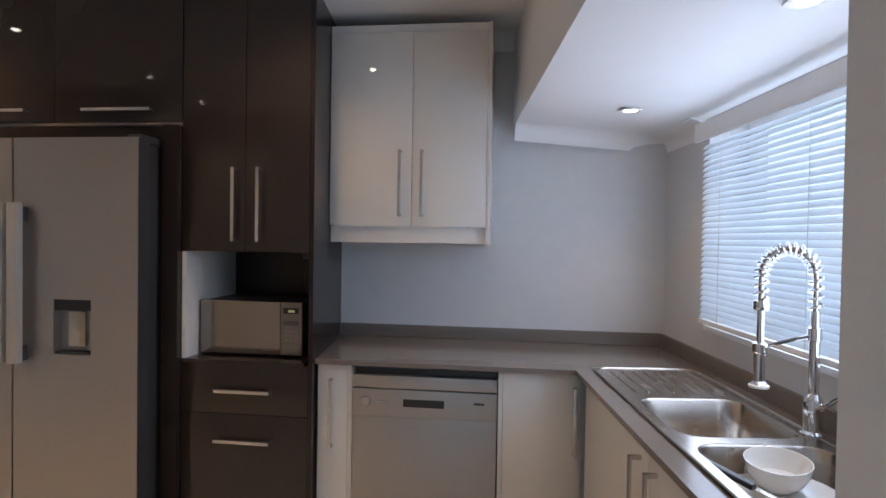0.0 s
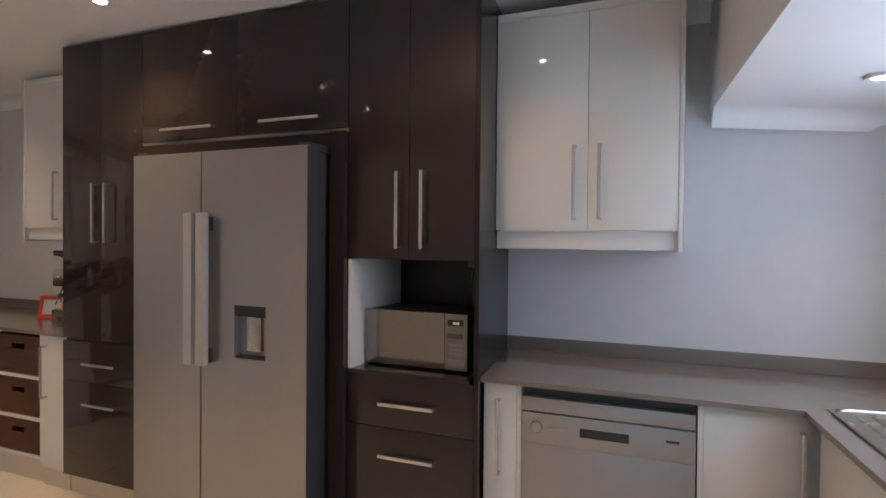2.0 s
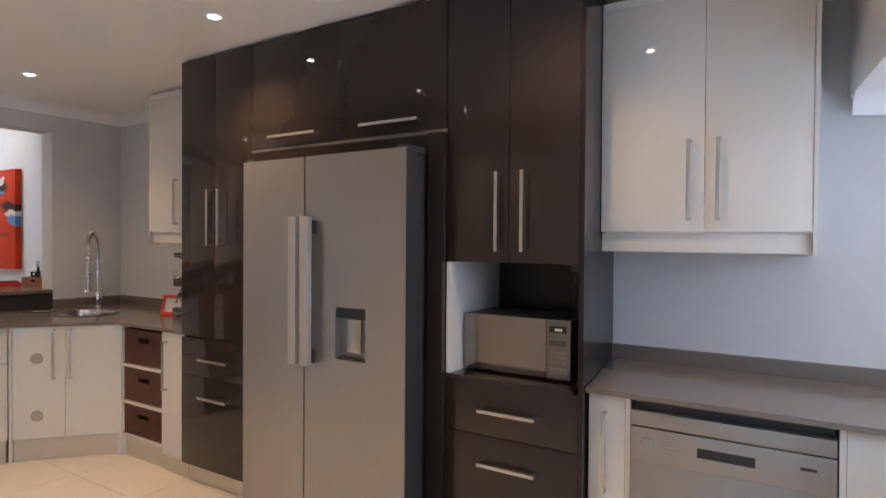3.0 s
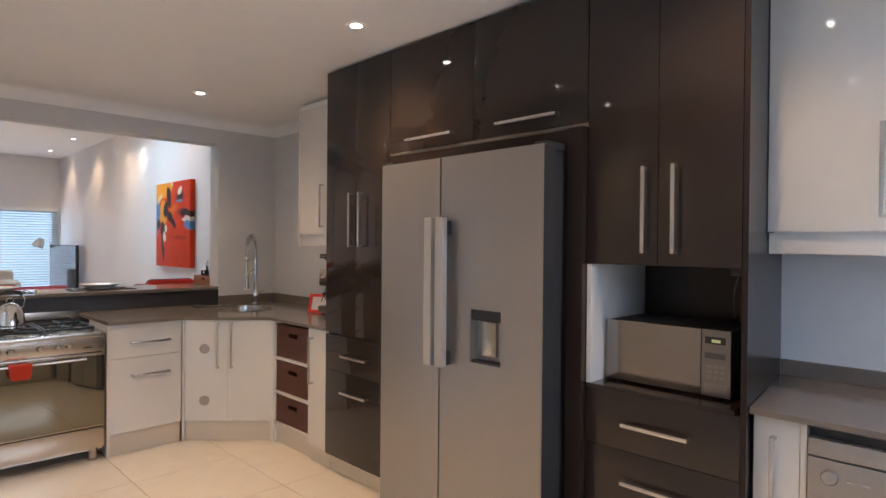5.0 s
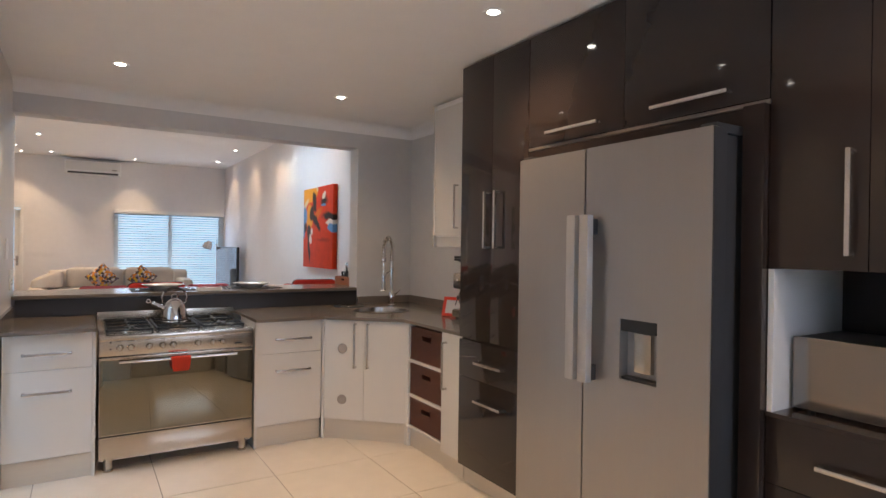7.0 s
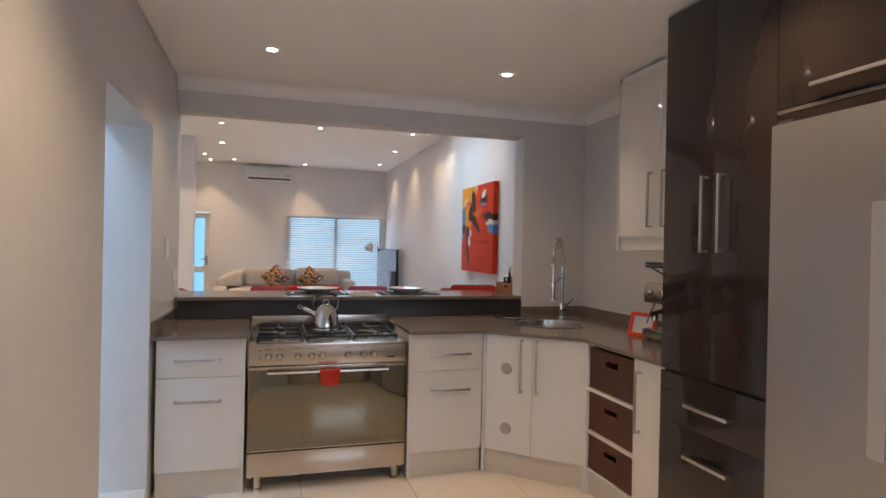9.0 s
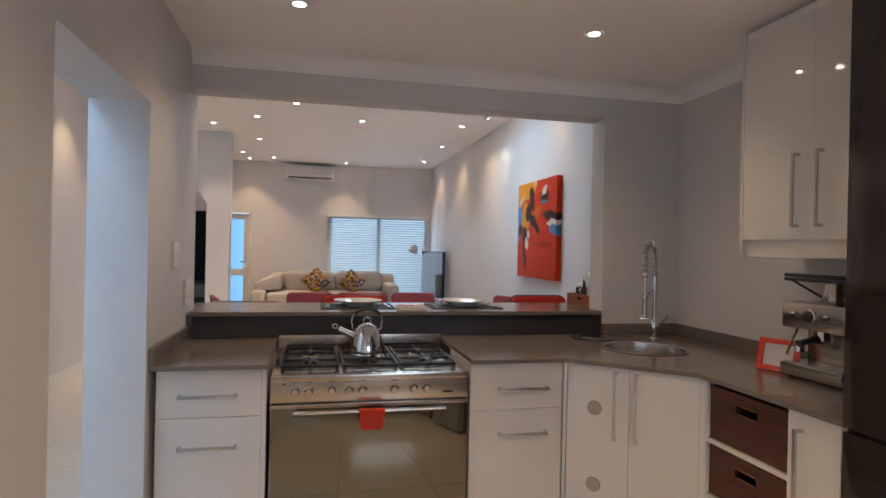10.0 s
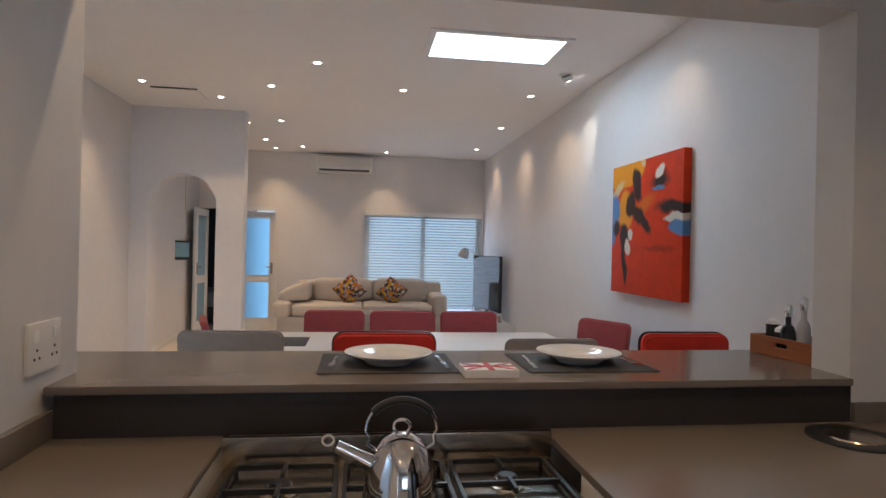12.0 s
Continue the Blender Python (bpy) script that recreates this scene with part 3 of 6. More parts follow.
wall_unit(-0.636, 0.103, -0.253, 2.890, 1.402, 2.395, False, "white gloss wall cupboard with two doors above the worktop", (-0.305, -0.205, 1.675))
wall_unit(-3.782, -2.944, -3.39, 2.890, 1.412, 2.43, True, "white gloss wall cupboard with two doors beside the pantry", (-3.455, -3.34, 1.69))

# ---- kitchen: base units ----
CT, CB = 0.92, 0.901


def base_unit(m, w, fronts, label, d=0.58, ends=(), top=0.899, low=0.17):
    """A white base unit: local x across, the front at y 0 facing -y."""
    ob = thing("base_cabinet", m, label, "cabinet", "white base cupboards")
    part("body", boxed(0.002, 0.02, low - 0.005, w - 0.002, d, top), WHITE_BOARD, ob)
    for f in fronts:
        front(ob, f[0], f[1], f[2], f[3], f[4], WHITE_GLOSS, f[5])
    part("plinth", boxed(0.002, 0.022, FLOOR, w - 0.002, 0.036, low - 0.007), PLINTH, ob, "brushed metal plinth")
    for x in ends:
        part("end_panel", boxed(x, -0.004, FLOOR, x + 0.018, d, CB - 0.002, bevel=0.001), WHITE_GLOSS, ob)
    return ob


FY = 2.645
base_unit(pose(-0.598, FY, 0), 0.152, [("door", 0, 0.132, 0.17, 0.897, (0.061, 0.693, 0.29, True))], "narrow white base cupboard beside the dishwasher", ends=(0.133,))
base_unit(pose(0.16, FY, 0), 0.36, [("door", 0.018, 0.33, 0.17, 0.897, (0.304, 0.709, 0.27, True))], "white base cupboard in the worktop corner", ends=(0.0,))
# sink units under the window, in the askew wing
SF = -0.520
base_unit(WING @ pose(SF, -0.635, 0, 0, 0, -90), 0.705, [("door", 0, 0.702, 0.17, 0.897, (0.644, 0.705, 0.29, True))], "white sink base cupboard with one door", d=0.50, top=0.74)
base_unit(WING @ pose(SF, -1.342, 0, 0, 0, -90), 0.50, [("door", 0, 0.495, 0.17, 0.897, (0.061, 0.705, 0.29, True))], "white sink base cupboard with one door", d=0.50, top=0.74)
base_unit(WING @ pose(SF, -1.847, 0, 0, 0, -90), 0.60, [("door", 0, 0.595, 0.17, 0.897, (0.50, 0.695, 0.29, True))], "white base cupboard under the drying end", d=0.50, top=0.74)

# dishwasher
dw = thing("dishwasher", pose(-0.443, 2.632, 0), "silver freestanding dishwasher under the worktop", "dishwasher")
part("casing", boxed(0.004, 0.04, FLOOR + 0.01, 0.594, 0.58, 0.85), FRIDGE_SIDE, dw)
part("lid_strip", boxed(0.0, 0.0, 0.808, 0.598, 0.06, 0.860, bevel=0.004), FRIDGE, dw, "silver top rim")
# black bar put in for the shade of the gap under the worktop
part("top_gap_shade", boxed(0.004, 0.03, 0.860, 0.594, 0.08, 0.885), BLACK_PLASTIC, dw)
panel = part("control_panel", boxed(0.0, 0.0, 0.69, 0.598, 0.03, 0.803, bevel=0.0004), FRIDGE, dw)
part("door", boxed(0.0, 0.0002, 0.10, 0.598, 0.03, 0.6896, bevel=0.0004), FRIDGE, dw)
part("grip", boxed(0.214, -0.0015, 0.733, 0.385, 0.004, 0.766, bevel=0.004), BLACK_PLASTIC, panel, "dark recessed grip")
part("dial", lathe(bmesh.new(), [(0.0, 0.012), (0.019, 0.011), (0.022, 0.006), (0.022, 0.0)], 24, m=pose(0.057, 0, 0.752, 90)), FRIDGE, panel)
part("marking", boxed(0.10, -0.001, 0.748, 0.155, 0.001, 0.752), HANDLE, panel)
part("badge", boxed(0.505, -0.001, 0.755, 0.548, 0.001, 0.764), FRIDGE_SIDE, panel)
part("kick_plate", boxed(0.004, 0.05, FLOOR, 0.594, 0.06, 0.10), FRIDGE_SIDE, dw)

# worktops
def slab(name, outline, z0, z1, label, m=None):
    return solid(name, prism(bmesh.new(), outline, z0, z1, 0.0025), STONE, label, "worktop", m)


SX0, SX1, SY0, SY1 = -0.480, -0.070, -1.83, -0.53
EDGE = -0.545
def ray_out(line, cx, cy, a):
    """Where a ray from the centre leaves a closed outline round it."""
    dx, dy = math.cos(a), math.sin(a)
    best = 0.0
    for k in range(len(line)):
        (ax, ay), (bx_, by_) = line[k], line[(k + 1) % len(line)]
        ex, ey = bx_ - ax, by_ - ay
        den = dx * ey - dy * ex
        if abs(den) > 1e-12:
            t = ((ax - cx) * ey - (ay - cy) * ex) / den
            s = ((ax - cx) * dy - (ay - cy) * dx) / den
            if -1e-9 <= s <= 1 + 1e-9 and t > best:
                best = t
    return cx + dx * best, cy + dy * best


def ring_slab(bm, outer, hole, z0, z1):
    """A slab over a convex outline with a hole through it."""
    cx, cy = sum(p[0] for p in hole) / len(hole), sum(p[1] for p in hole) / len(hole)
    angles = sorted({round(math.atan2(y - cy, x - cx), 5) for x, y in list(outer) + list(hole)})
    loops = [[bm.verts.new((*ray_out(line, cx, cy, a), z)) for a in angles] for line, z in ((outer, z1), (hole, z1), (hole, z0), (outer, z0))]
    k = len(angles)
    for a, b in zip(loops, loops[1:] + loops[:1]):
        for i in range(k):
            bm.faces.new((a[i], a[(i + 1) % k], b[(i + 1) % k], b[i]))
    return bm


def rounded(x0, y0, x1, y1, r, n=6):
    out = []
    for cx, cy, a0 in ((x1 - r, y1 - r, 0), (x0 + r, y1 - r, 90), (x0 + r, y0 + r, 180), (x1 - r, y0 + r, 270)):
        out += [(cx + r * math.cos(radians(a0 + 90 * i / n)), cy + r * math.sin(radians(a0 + 90 * i / n))) for i in range(n + 1)]
    return out


def wxy(*pts):
    return [tuple((WING @ Vector((x, y, 0))).xy) for x, y in pts]


c_in = WING @ Vector((EDGE, -0.56, 0))
bm = bmesh.new()
prism(bm, [(-0.599, 2.608), (c_in.x + 0.003, 2.608)] + wxy((EDGE, SY1 + 0.03 - 0.06), (0, SY1 + 0.03 - 0.06), (0, 0)) + [(-0.68, 3.24)], CB, CT)
ring_slab(bm, wxy((EDGE, SY0 - 0.03), (0, SY0 - 0.03), (0, SY1 - 0.03), (EDGE, SY1 - 0.03)), wxy(*rounded(SX0 + 0.012, SY0 + 0.012, SX1 - 0.012, SY1 - 0.042, 0.06)), CB, CT)
prism(bm, wxy((EDGE, -2.52), (0, -2.52), (0, SY0 - 0.03), (EDGE, SY0 - 0.03)), CB, CT)
solid("worktop", bm, STONE, "grey stone worktop round the inset double sink", "worktop", smooth=False)
solid("upstand", boxed(-0.677, 3.222, CT + 0.0005, 0.93, 3.24, CT + 0.062, bevel=0.002), STONE, "grey stone upstand along the back wall", "upstand")
solid("upstand", boxed(-0.018, -2.52, CT + 0.0005, 0.0, -0.02, CT + 0.062, bevel=0.002), STONE, "grey stone upstand under the window", "upstand", WING)

# corner worktop by the range
FX = -4.055
left_top = [(-4.80, 0.341), (-4.02, 0.341), (-4.02, 0.803), (-4.80, 0.803)]
slab("worktop", left_top, CB, CT, "short grey stone worktop beside the range")
SINK2, R2 = (-4.238, 2.700), 0.219
bm = bmesh.new()
hole = [(SINK2[0] + (R2 - 0.01) * math.cos(2 * math.pi * i / 40), SINK2[1] + (R2 - 0.01) * math.sin(2 * math.pi * i / 40)) for i in range(40)]
ring_slab(bm, [(-4.46, 2.48), (-4.015, 2.48), (-4.015, 2.92), (-4.46, 2.92)], hole, CB, CT)
prism(bm, [(-4.785, 1.70), (-4.02, 1.70), (-4.02, 2.165), (-3.739, 2.48), (-4.785, 2.48)], CB, CT)
prism(bm, [(-4.785, 2.48), (-4.46, 2.48), (-4.46, 2.92), (-4.76, 2.92), (-4.76, 2.718), (-4.785, 2.718)], CB, CT)
prism(bm, [(-4.015, 2.48), (-3.739, 2.48), (-3.645, 2.585), (-2.944, 2.585), (-2.944, 2.92), (-4.015, 2.92)], CB, CT)
prism(bm, [(-4.76, 2.92), (-2.944, 2.92), (-2.944, 3.24), (-4.76, 3.24)], CB, CT)
solid("worktop", bm, STONE, "grey stone corner worktop with round sink", "worktop", smooth=False)
solid("upstand", boxed(-4.76, 3.222, CT + 0.0005, -2.944, 3.24, CT + 0.062, bevel=0.002), STONE, "grey stone upstand on the back wall", "upstand")
solid("upstand", boxed(-4.76, 2.725, CT + 0.0005, -4.742, 3.222, CT + 0.062, bevel=0.002), STONE, "grey stone upstand beside the bar", "upstand")
solid("upstand", boxed(-4.80, 0.34, CT + 0.0005, -4.02, 0.36, CT + 0.075, bevel=0.002), STONE, "grey stone upstand on the passage wall", "upstand")
solid("splash_panel", boxed(-4.80, 0.361, CT + 0.0005, -4.757, 2.7225, 1.036), material("dark_stone_panel", (0.035, 0.030, 0.028), 0.35, grain=0.12, scale=200), "dark stone panel under the breakfast bar", "panel", kind="structure")
slab("breakfast_bar", [(-5.27, 0.10), (-5.27, 3.245), (-4.925, 3.245), (-4.925, 2.713), (-4.735, 2.713), (-4.735, 0.345), (-4.935, 0.345), (-4.935, 0.10)], 1.040, 1.062, "grey stone breakfast bar top on a low wall")

# base units round the range: their local x runs along +y
base_unit(pose(FX, 0.362, 0, 0, 0, 90), 0.44, [("drawer", 0.0, 0.42, 0.697, 0.897, (0.205, 0.790, 0.234, False)), ("drawer", 0.0, 0.42, 0.205, 0.697, (0.207, 0.575, 0.234, False))], "white drawer unit between the range and the passage", d=0.70, ends=(0.421,), low=0.205)
base_unit(pose(FX, 1.70, 0, 0, 0, 90), 0.46, [("drawer", 0.018, 0.458, 0.681, 0.897, (0.256, 0.779, 0.245, False)), ("drawer", 0.018, 0.458, 0.205, 0.681, (0.256, 0.568, 0.238, False))], "white drawer unit beside the range", d=0.40, ends=(0.0,), low=0.205)
diag = thing("corner_cabinet", pose(-4.055, 2.163, 0, 0, 0, 47.5), "white corner cupboard with two doors and round cover caps", "cabinet", "white base cupboards")
DW = 0.618
part("body", prism(bmesh.new(), [(0.004, 0.02), (DW - 0.004, 0.02), (DW + 0.1, 0.30), (0.30, 0.62), (-0.16, 0.30)], 0.2, 0.74), WHITE_BOARD, diag)
da = front(diag, "door", 0.018, 0.306, 0.205, 0.897, WHITE_GLOSS, (0.246, 0.725, 0.31, True))
front(diag, "door", 0.306, DW - 0.018, 0.205, 0.897, WHITE_GLOSS, (0.338, 0.725, 0.31, True))
for z in (0.70, 0.345):
    part("cover_cap", lathe(bmesh.new(), [(0.0, 0.006), (0.03, 0.0055), (0.034, 0.002), (0.034, 0.0)], 28, m=pose(0.150, 0, z, 90)), TAN_CAP, da, "round grey-brown cover cap")
part("plinth", boxed(0.0, 0.022, FLOOR, DW, 0.036, 0.199), PLINTH, diag, "brushed metal plinth")
part("end_panel", boxed(DW - 0.018, -0.003, FLOOR, DW + 0.002, 0.06, CB - 0.002), WHITE_GLOSS, diag)
part("end_panel", boxed(0.0, -0.003, FLOOR, 0.017, 0.06, CB - 0.002), WHITE_GLOSS, diag)

# open basket unit and the narrow cupboard next to it
bk = thing("basket_cabinet", pose(-3.632, 2.615, 0), "open white unit holding three wicker drawers", "cabinet")
bw = 0.46
bm = bmesh.new()
box(bm, 0, 0, FLOOR, 0.016, 0.57, CB - 0.002), box(bm, bw - 0.016, 0, 0.165, bw, 0.57, CB - 0.002), box(bm, 0.016, 0.55, 0.165, bw - 0.016, 0.57, CB - 0.002)
part("body", bm, WHITE_BOARD, bk, smooth=False)
for z in (0.192, 0.405, 0.638):
    part("shelf", boxed(0.016, 0.0, z, bw - 0.016, 0.55, z + 0.018, bevel=0.001), WHITE_GLOSS, bk)
part("plinth", boxed(0.016, 0.022, FLOOR, bw, 0.036, 0.19), PLINTH, bk, "brushed metal plinth")


def wicker_basket(x, y, z, w, h, d):
    ob = thing("wicker_basket", pose(x, y, z), "dark brown wicker drawer basket with a grip hole", "basket", "wicker drawers")
    bm = bmesh.new()
    gx0, gx1, gz0, gz1 = w / 2 - 0.055, w / 2 + 0.055, h - 0.075, h - 0.035
    for a in ((0, 0, gx0, h), (gx1, 0, w, h), (gx0, 0, gx1, gz0), (gx0, gz1, gx1, h)):
        box(bm, a[0], 0, a[1], a[2], 0.014, a[3])
    box(bm, 0, 0.014, 0, 0.012, d, h), box(bm, w - 0.012, 0.014, 0, w, d, h), box(bm, 0.012, d - 0.012, 0, w - 0.012, d, h), box(bm, 0.012, 0.014, 0, w - 0.012, d - 0.012, 0.01)
    part("body", bm, WICKER, ob, smooth=False)
    bm = bmesh.new()
    for i in range(22):
        zz = 0.005 + i * (h - 0.010) / 21
        for xa, xb in (((0, w),) if not gz0 < zz < gz1 else ((0, gx0), (gx1, w))):
            n_ = max(6, int((xb - xa) / 0.012))
            pts = [(xa + (xb - xa) * k / n_, -0.001 + 0.0022 * (1 if (k + i) % 2 else -1), zz) for k in range(n_ + 1)]
            tube(bm, pts, 0.0042, 5)
    part("weave", bm, WICKER, ob)
    bm = tube(bmesh.new(), [(gx0, -0.004, gz0), (gx1, -0.004, gz0), (gx1, -0.004, gz1), (gx0, -0.004, gz1)], 0.006, 6, closed=True)
    part("grip_rim", bm, WICKER, ob)
    bm = tube(bmesh.new(), [(0.0, 0.0, h), (w, 0.0, h), (w, d, h), (0.0, d, h)], 0.009, 6, closed=True)
    part("rim", bm, WICKER, ob)
    return ob


wicker_basket(-3.614, 2.632, 0.2105, bw - 0.036, 0.18, 0.5)
wicker_basket(-3.614, 2.632, 0.4235, bw - 0.036, 0.196, 0.5)
wicker_basket(-3.614, 2.632, 0.6565, bw - 0.036, 0.212, 0.5)
base_unit(pose(-3.168, 2.600, 0), 0.222, [("door", 0, 0.205, 0.17, 0.897, (0.055, 0.70, 0.29, True))], "narrow white base cupboard beside the pantry", d=0.6)

# ---- range cooker ----
rg = thing("range_cooker", pose(-4.03, 0.815, 0, 0, 0, 90), "stainless steel six-burner gas range with mirrored oven door", "cooker")
RW = 0.872
HZ = 0.868
part("casing", boxed(0.004, 0.05, 0.13, RW - 0.004, 0.60, HZ - 0.02), STEEL, rg)
part("hob_top", boxed(0.0, 0.03, HZ - 0.022, RW, 0.625, HZ, bevel=0.006), STEEL, rg)
part("front_lip", boxed(0.0, 0.005, HZ - 0.03, RW, 0.05, HZ - 0.002, bevel=0.008), STEEL, rg)
cp = part("control_panel", boxed(0.0, 0.012, 0.748, RW, 0.05, HZ - 0.026, bevel=0.004), STEEL, rg)
for x in (0.084, 0.142, 0.238, 0.312, 0.371, 0.512, 0.599, 0.658):
    kn = part("knob", lathe(bmesh.new(), [(0.0, 0.030), (0.014, 0.029), (0.0165, 0.024), (0.018, 0.006), (0.021, 0.004), (0.021, 0.0)], 24, m=pose(x + 0.02, 0.012, 0.797, 90)), STEEL, cp)
    part("pointer", boxed(x + 0.0175, -0.021, 0.785, x + 0.0225, -0.016, 0.815), HANDLE, kn)
    part("mark", boxed(x + 0.004, 0.0105, 0.835, x + 0.036, 0.0125, 0.838), BLACK_PLASTIC, cp)
part("badge", boxed(0.755, 0.0105, 0.773, 0.800, 0.0125, 0.782), BLACK_PLASTIC, cp)
for z in (0.79, 0.83):
    part("indicator", lathe(bmesh.new(), [(0.0, 0.003), (0.004, 0.002), (0.005, 0)], 10, m=pose(0.058, 0.012, z, 90)), BLACK_PLASTIC, cp)
od = part("oven_door", boxed(0.003, 0.008, 0.285, RW - 0.003, 0.05, 0.742, bevel=0.004), STEEL, rg)
part("door_glass", boxed(0.006, 0.002, 0.292, RW - 0.006, 0.008, 0.728, bevel=0.002), OVEN_GLASS, od, "mirror-dark oven glass")
part("door_top_strip", boxed(0.0, -0.002, 0.728, RW, 0.02, 0.744, bevel=0.003), STEEL, od)
bm = tube(bmesh.new(), [(0.10, -0.042, 0.718), (0.757, -0.042, 0.718)], 0.008, 14)
hr = part("handle", bm, CHROME, od, "polished tubular oven handle")
for x in (0.112, 0.745):
    part("handle_post", tube(bmesh.new(), [(x, -0.042, 0.718), (x, 0.004, 0.718)], 0.008, 10), CHROME, hr)
part("bottom_drawer", boxed(0.003, 0.006, 0.155, RW - 0.003, 0.05, 0.279, bevel=0.004), STEEL, rg)
for x in (0.055, RW - 0.055):
    for y in (0.06, 0.56):
        part("foot", lathe(bmesh.new(), [(0.027, FLOOR), (0.028, FLOOR + 0.012), (0.024, FLOOR + 0.016), (0.024, 0.158)], 20, (x, y, 0)), STEEL, rg)
part("splashback", boxed(0.0, 0.61, HZ - 0.002, RW, 0.628, HZ + 0.082, bevel=0.003), STEEL, rg)


def burner(cx, cy, r):
    b_ = part("burner", lathe(bmesh.new(), [(0.0, 0.0), (r + 0.018, 0.001), (r + 0.016, 0.006), (r, 0.009), (r, 0.018), (r * 0.9, 0.019)], 28, (cx, cy, HZ)), STEEL, rg)
    part("burner_cap", lathe(bmesh.new(), [(r * 0.85, 0.019), (r * 0.85, 0.024), (r * 0.7, 0.028), (0.0, 0.029)], 24, (cx, cy, HZ)), BLACK_IRON, b_)


def pan_support(x0, x1):
    z0, z1, t = HZ + 0.014, HZ + 0.026, 0.0048
    ya, yb, xm = 0.085, 0.575, (x0 + x1) / 2
    pts = rounded(x0, ya, x1, yb, 0.02, 3)
    inner = rounded(x0 + 2 * t, ya + 2 * t, x1 - 2 * t, yb - 2 * t, 0.014, 3)
    bm = ring_slab(bmesh.new(), pts, inner, z0, z1)
    ps = part("pan_support", bm, BLACK_IRON, rg, "black cast iron pan support", smooth=False)
    bars = (ya + 0.155, yb - 0.155)
    for y in bars:
        part("cross_bar", boxed(x0 + t, y - t, z0, x1 - t, y + t, z1 + 0.001, bevel=0.002), BLACK_IRON, ps)
    for y_a, y_b in ((ya, ya + 0.085), (bars[0] - 0.018, bars[0] + 0.055), (bars[1] - 0.055, bars[1] + 0.018), (yb - 0.085, yb)):
        part("finger", boxed(xm - t, y_a, z0 + 0.002, xm + t, y_b, z1 + 0.005, bevel=0.002), BLACK_IRON, ps)
    for x in (x0 + 0.012, x1 - 0.012):
        for y in (ya + 0.012, yb - 0.012):
            part("stub", boxed(x - t, y - t, HZ, x + t, y + t, z0 + 0.001), BLACK_IRON, ps)


for x0, x1 in ((0.035, 0.295), (0.308, 0.562), (0.575, 0.837)):
    pan_support(x0, x1)
    part("hob_well", boxed(x0 + 0.004, 0.09, HZ - 0.001, x1 - 0.004, 0.57, HZ + 0.0015), HOB_STEEL, rg)
    for cy, r in ((0.2, 0.038), (0.455, 0.030)):
        burner((x0 + x1) / 2, cy, r)
# red cloth holder on the oven handle
rc = thing("pot_holder", pose(-3.985, 1.243, 0.645) @ Matrix.Diagonal((1, 1, 0.80, 1)), "red silicone pot holder hung on the oven handle", "pot holder")
bm = bmesh.new()
pts = [(-0.004, 0.105), (0.016, 0.112), (0.027, 0.102), (0.029, 0.05), (0.026, 0.0)]
prev = None
for i, (dx, z) in enumerate(pts):
    wd = 0.056 - 0.008 * (i / 4) ** 2
    row = [bm.verts.new((dx, s * wd, z)) for s in (-1, -0.85, -0.4, 0, 0.4, 0.85, 1)]
    if i == 4:
        row[0].co.z += 0.02
        row[-1].co.z += 0.02
    if prev:
        for k in range(6):
            bm.faces.new((prev[k], prev[k + 1], row[k + 1], row[k]))
    prev = row
bmesh.ops.solidify(bm, geom=list(bm.faces), thickness=0.006)
part("pad", bm, RED_PLASTIC, rc)

# ---- sink under the window ----
sink = thing("kitchen_sink", WING @ pose(0, 0, CT), "stainless steel double sink with ribbed drainer", "sink")


def bowl_shape(x0, y0, x1, y1, depth, r=0.07):
    """An open basin with rounded corners, hanging from z 0."""
    bm = bmesh.new()
    rows = []
    for k, z in ((0.0, 0.002), (0.004, -0.004), (0.012, -depth * 0.6), (0.028, -depth * 0.92), (0.06, -depth)):
        rows.append([bm.verts.new((x, y, z)) for x, y in rounded(x0 + k, y0 + k, x1 - k, y1 - k, max(0.02, r - k * 0.4), 6)])
    n_ = len(rows[0])
    for a, b in zip(rows, rows[1:]):
        for i in range(n_):
            bm.faces.new((a[i], a[(i + 1) % n_], b[(i + 1) % n_], b[i]))
    bm.faces.new(rows[-1])
    return bm


B1, B2 = (-0.440, -1.345, -0.105, -0.965), (-0.440, -1.775, -0.105, -1.390)
bm = bmesh.new()
box(bm, SX0 + 0.004, -0.955, 0.001, SX1 - 0.004, SY1 - 0.004, 0.004)
ring_slab(bm, [(SX0 + 0.004, -1.3675), (SX1 - 0.004, -1.3675), (SX1 - 0.004, -0.955), (SX0 + 0.004, -0.955)], rounded(*B1, 0.07), 0.001, 0.004)
ring_slab(bm, [(SX0 + 0.004, SY0 + 0.004), (SX1 - 0.004, SY0 + 0.004), (SX1 - 0.004, -1.3675), (SX0 + 0.004, -1.3675)], rounded(*B2, 0.07), 0.001, 0.004)
part("rim_plate", bm, SINK_STEEL, sink, smooth=False)
part("raised_edge", tube(bmesh.new(), [(x, y, 0.004) for x, y in rounded(SX0 + 0.006, SY0 + 0.006, SX1 - 0.006, SY1 - 0.006, 0.065)], 0.005, 8, closed=True), STEEL, sink)
for b_ in (B1, B2):
    ob_ = part("basin", bowl_shape(*b_, 0.15), SINK_STEEL, sink, "brushed steel basin")
    part("drain", lathe(bmesh.new(), [(0.0, -0.146), (0.035, -0.147), (0.042, -0.149)], 24, ((b_[0] + b_[2]) / 2, (b_[1] + b_[3]) / 2, 0)), CHROME, ob_)
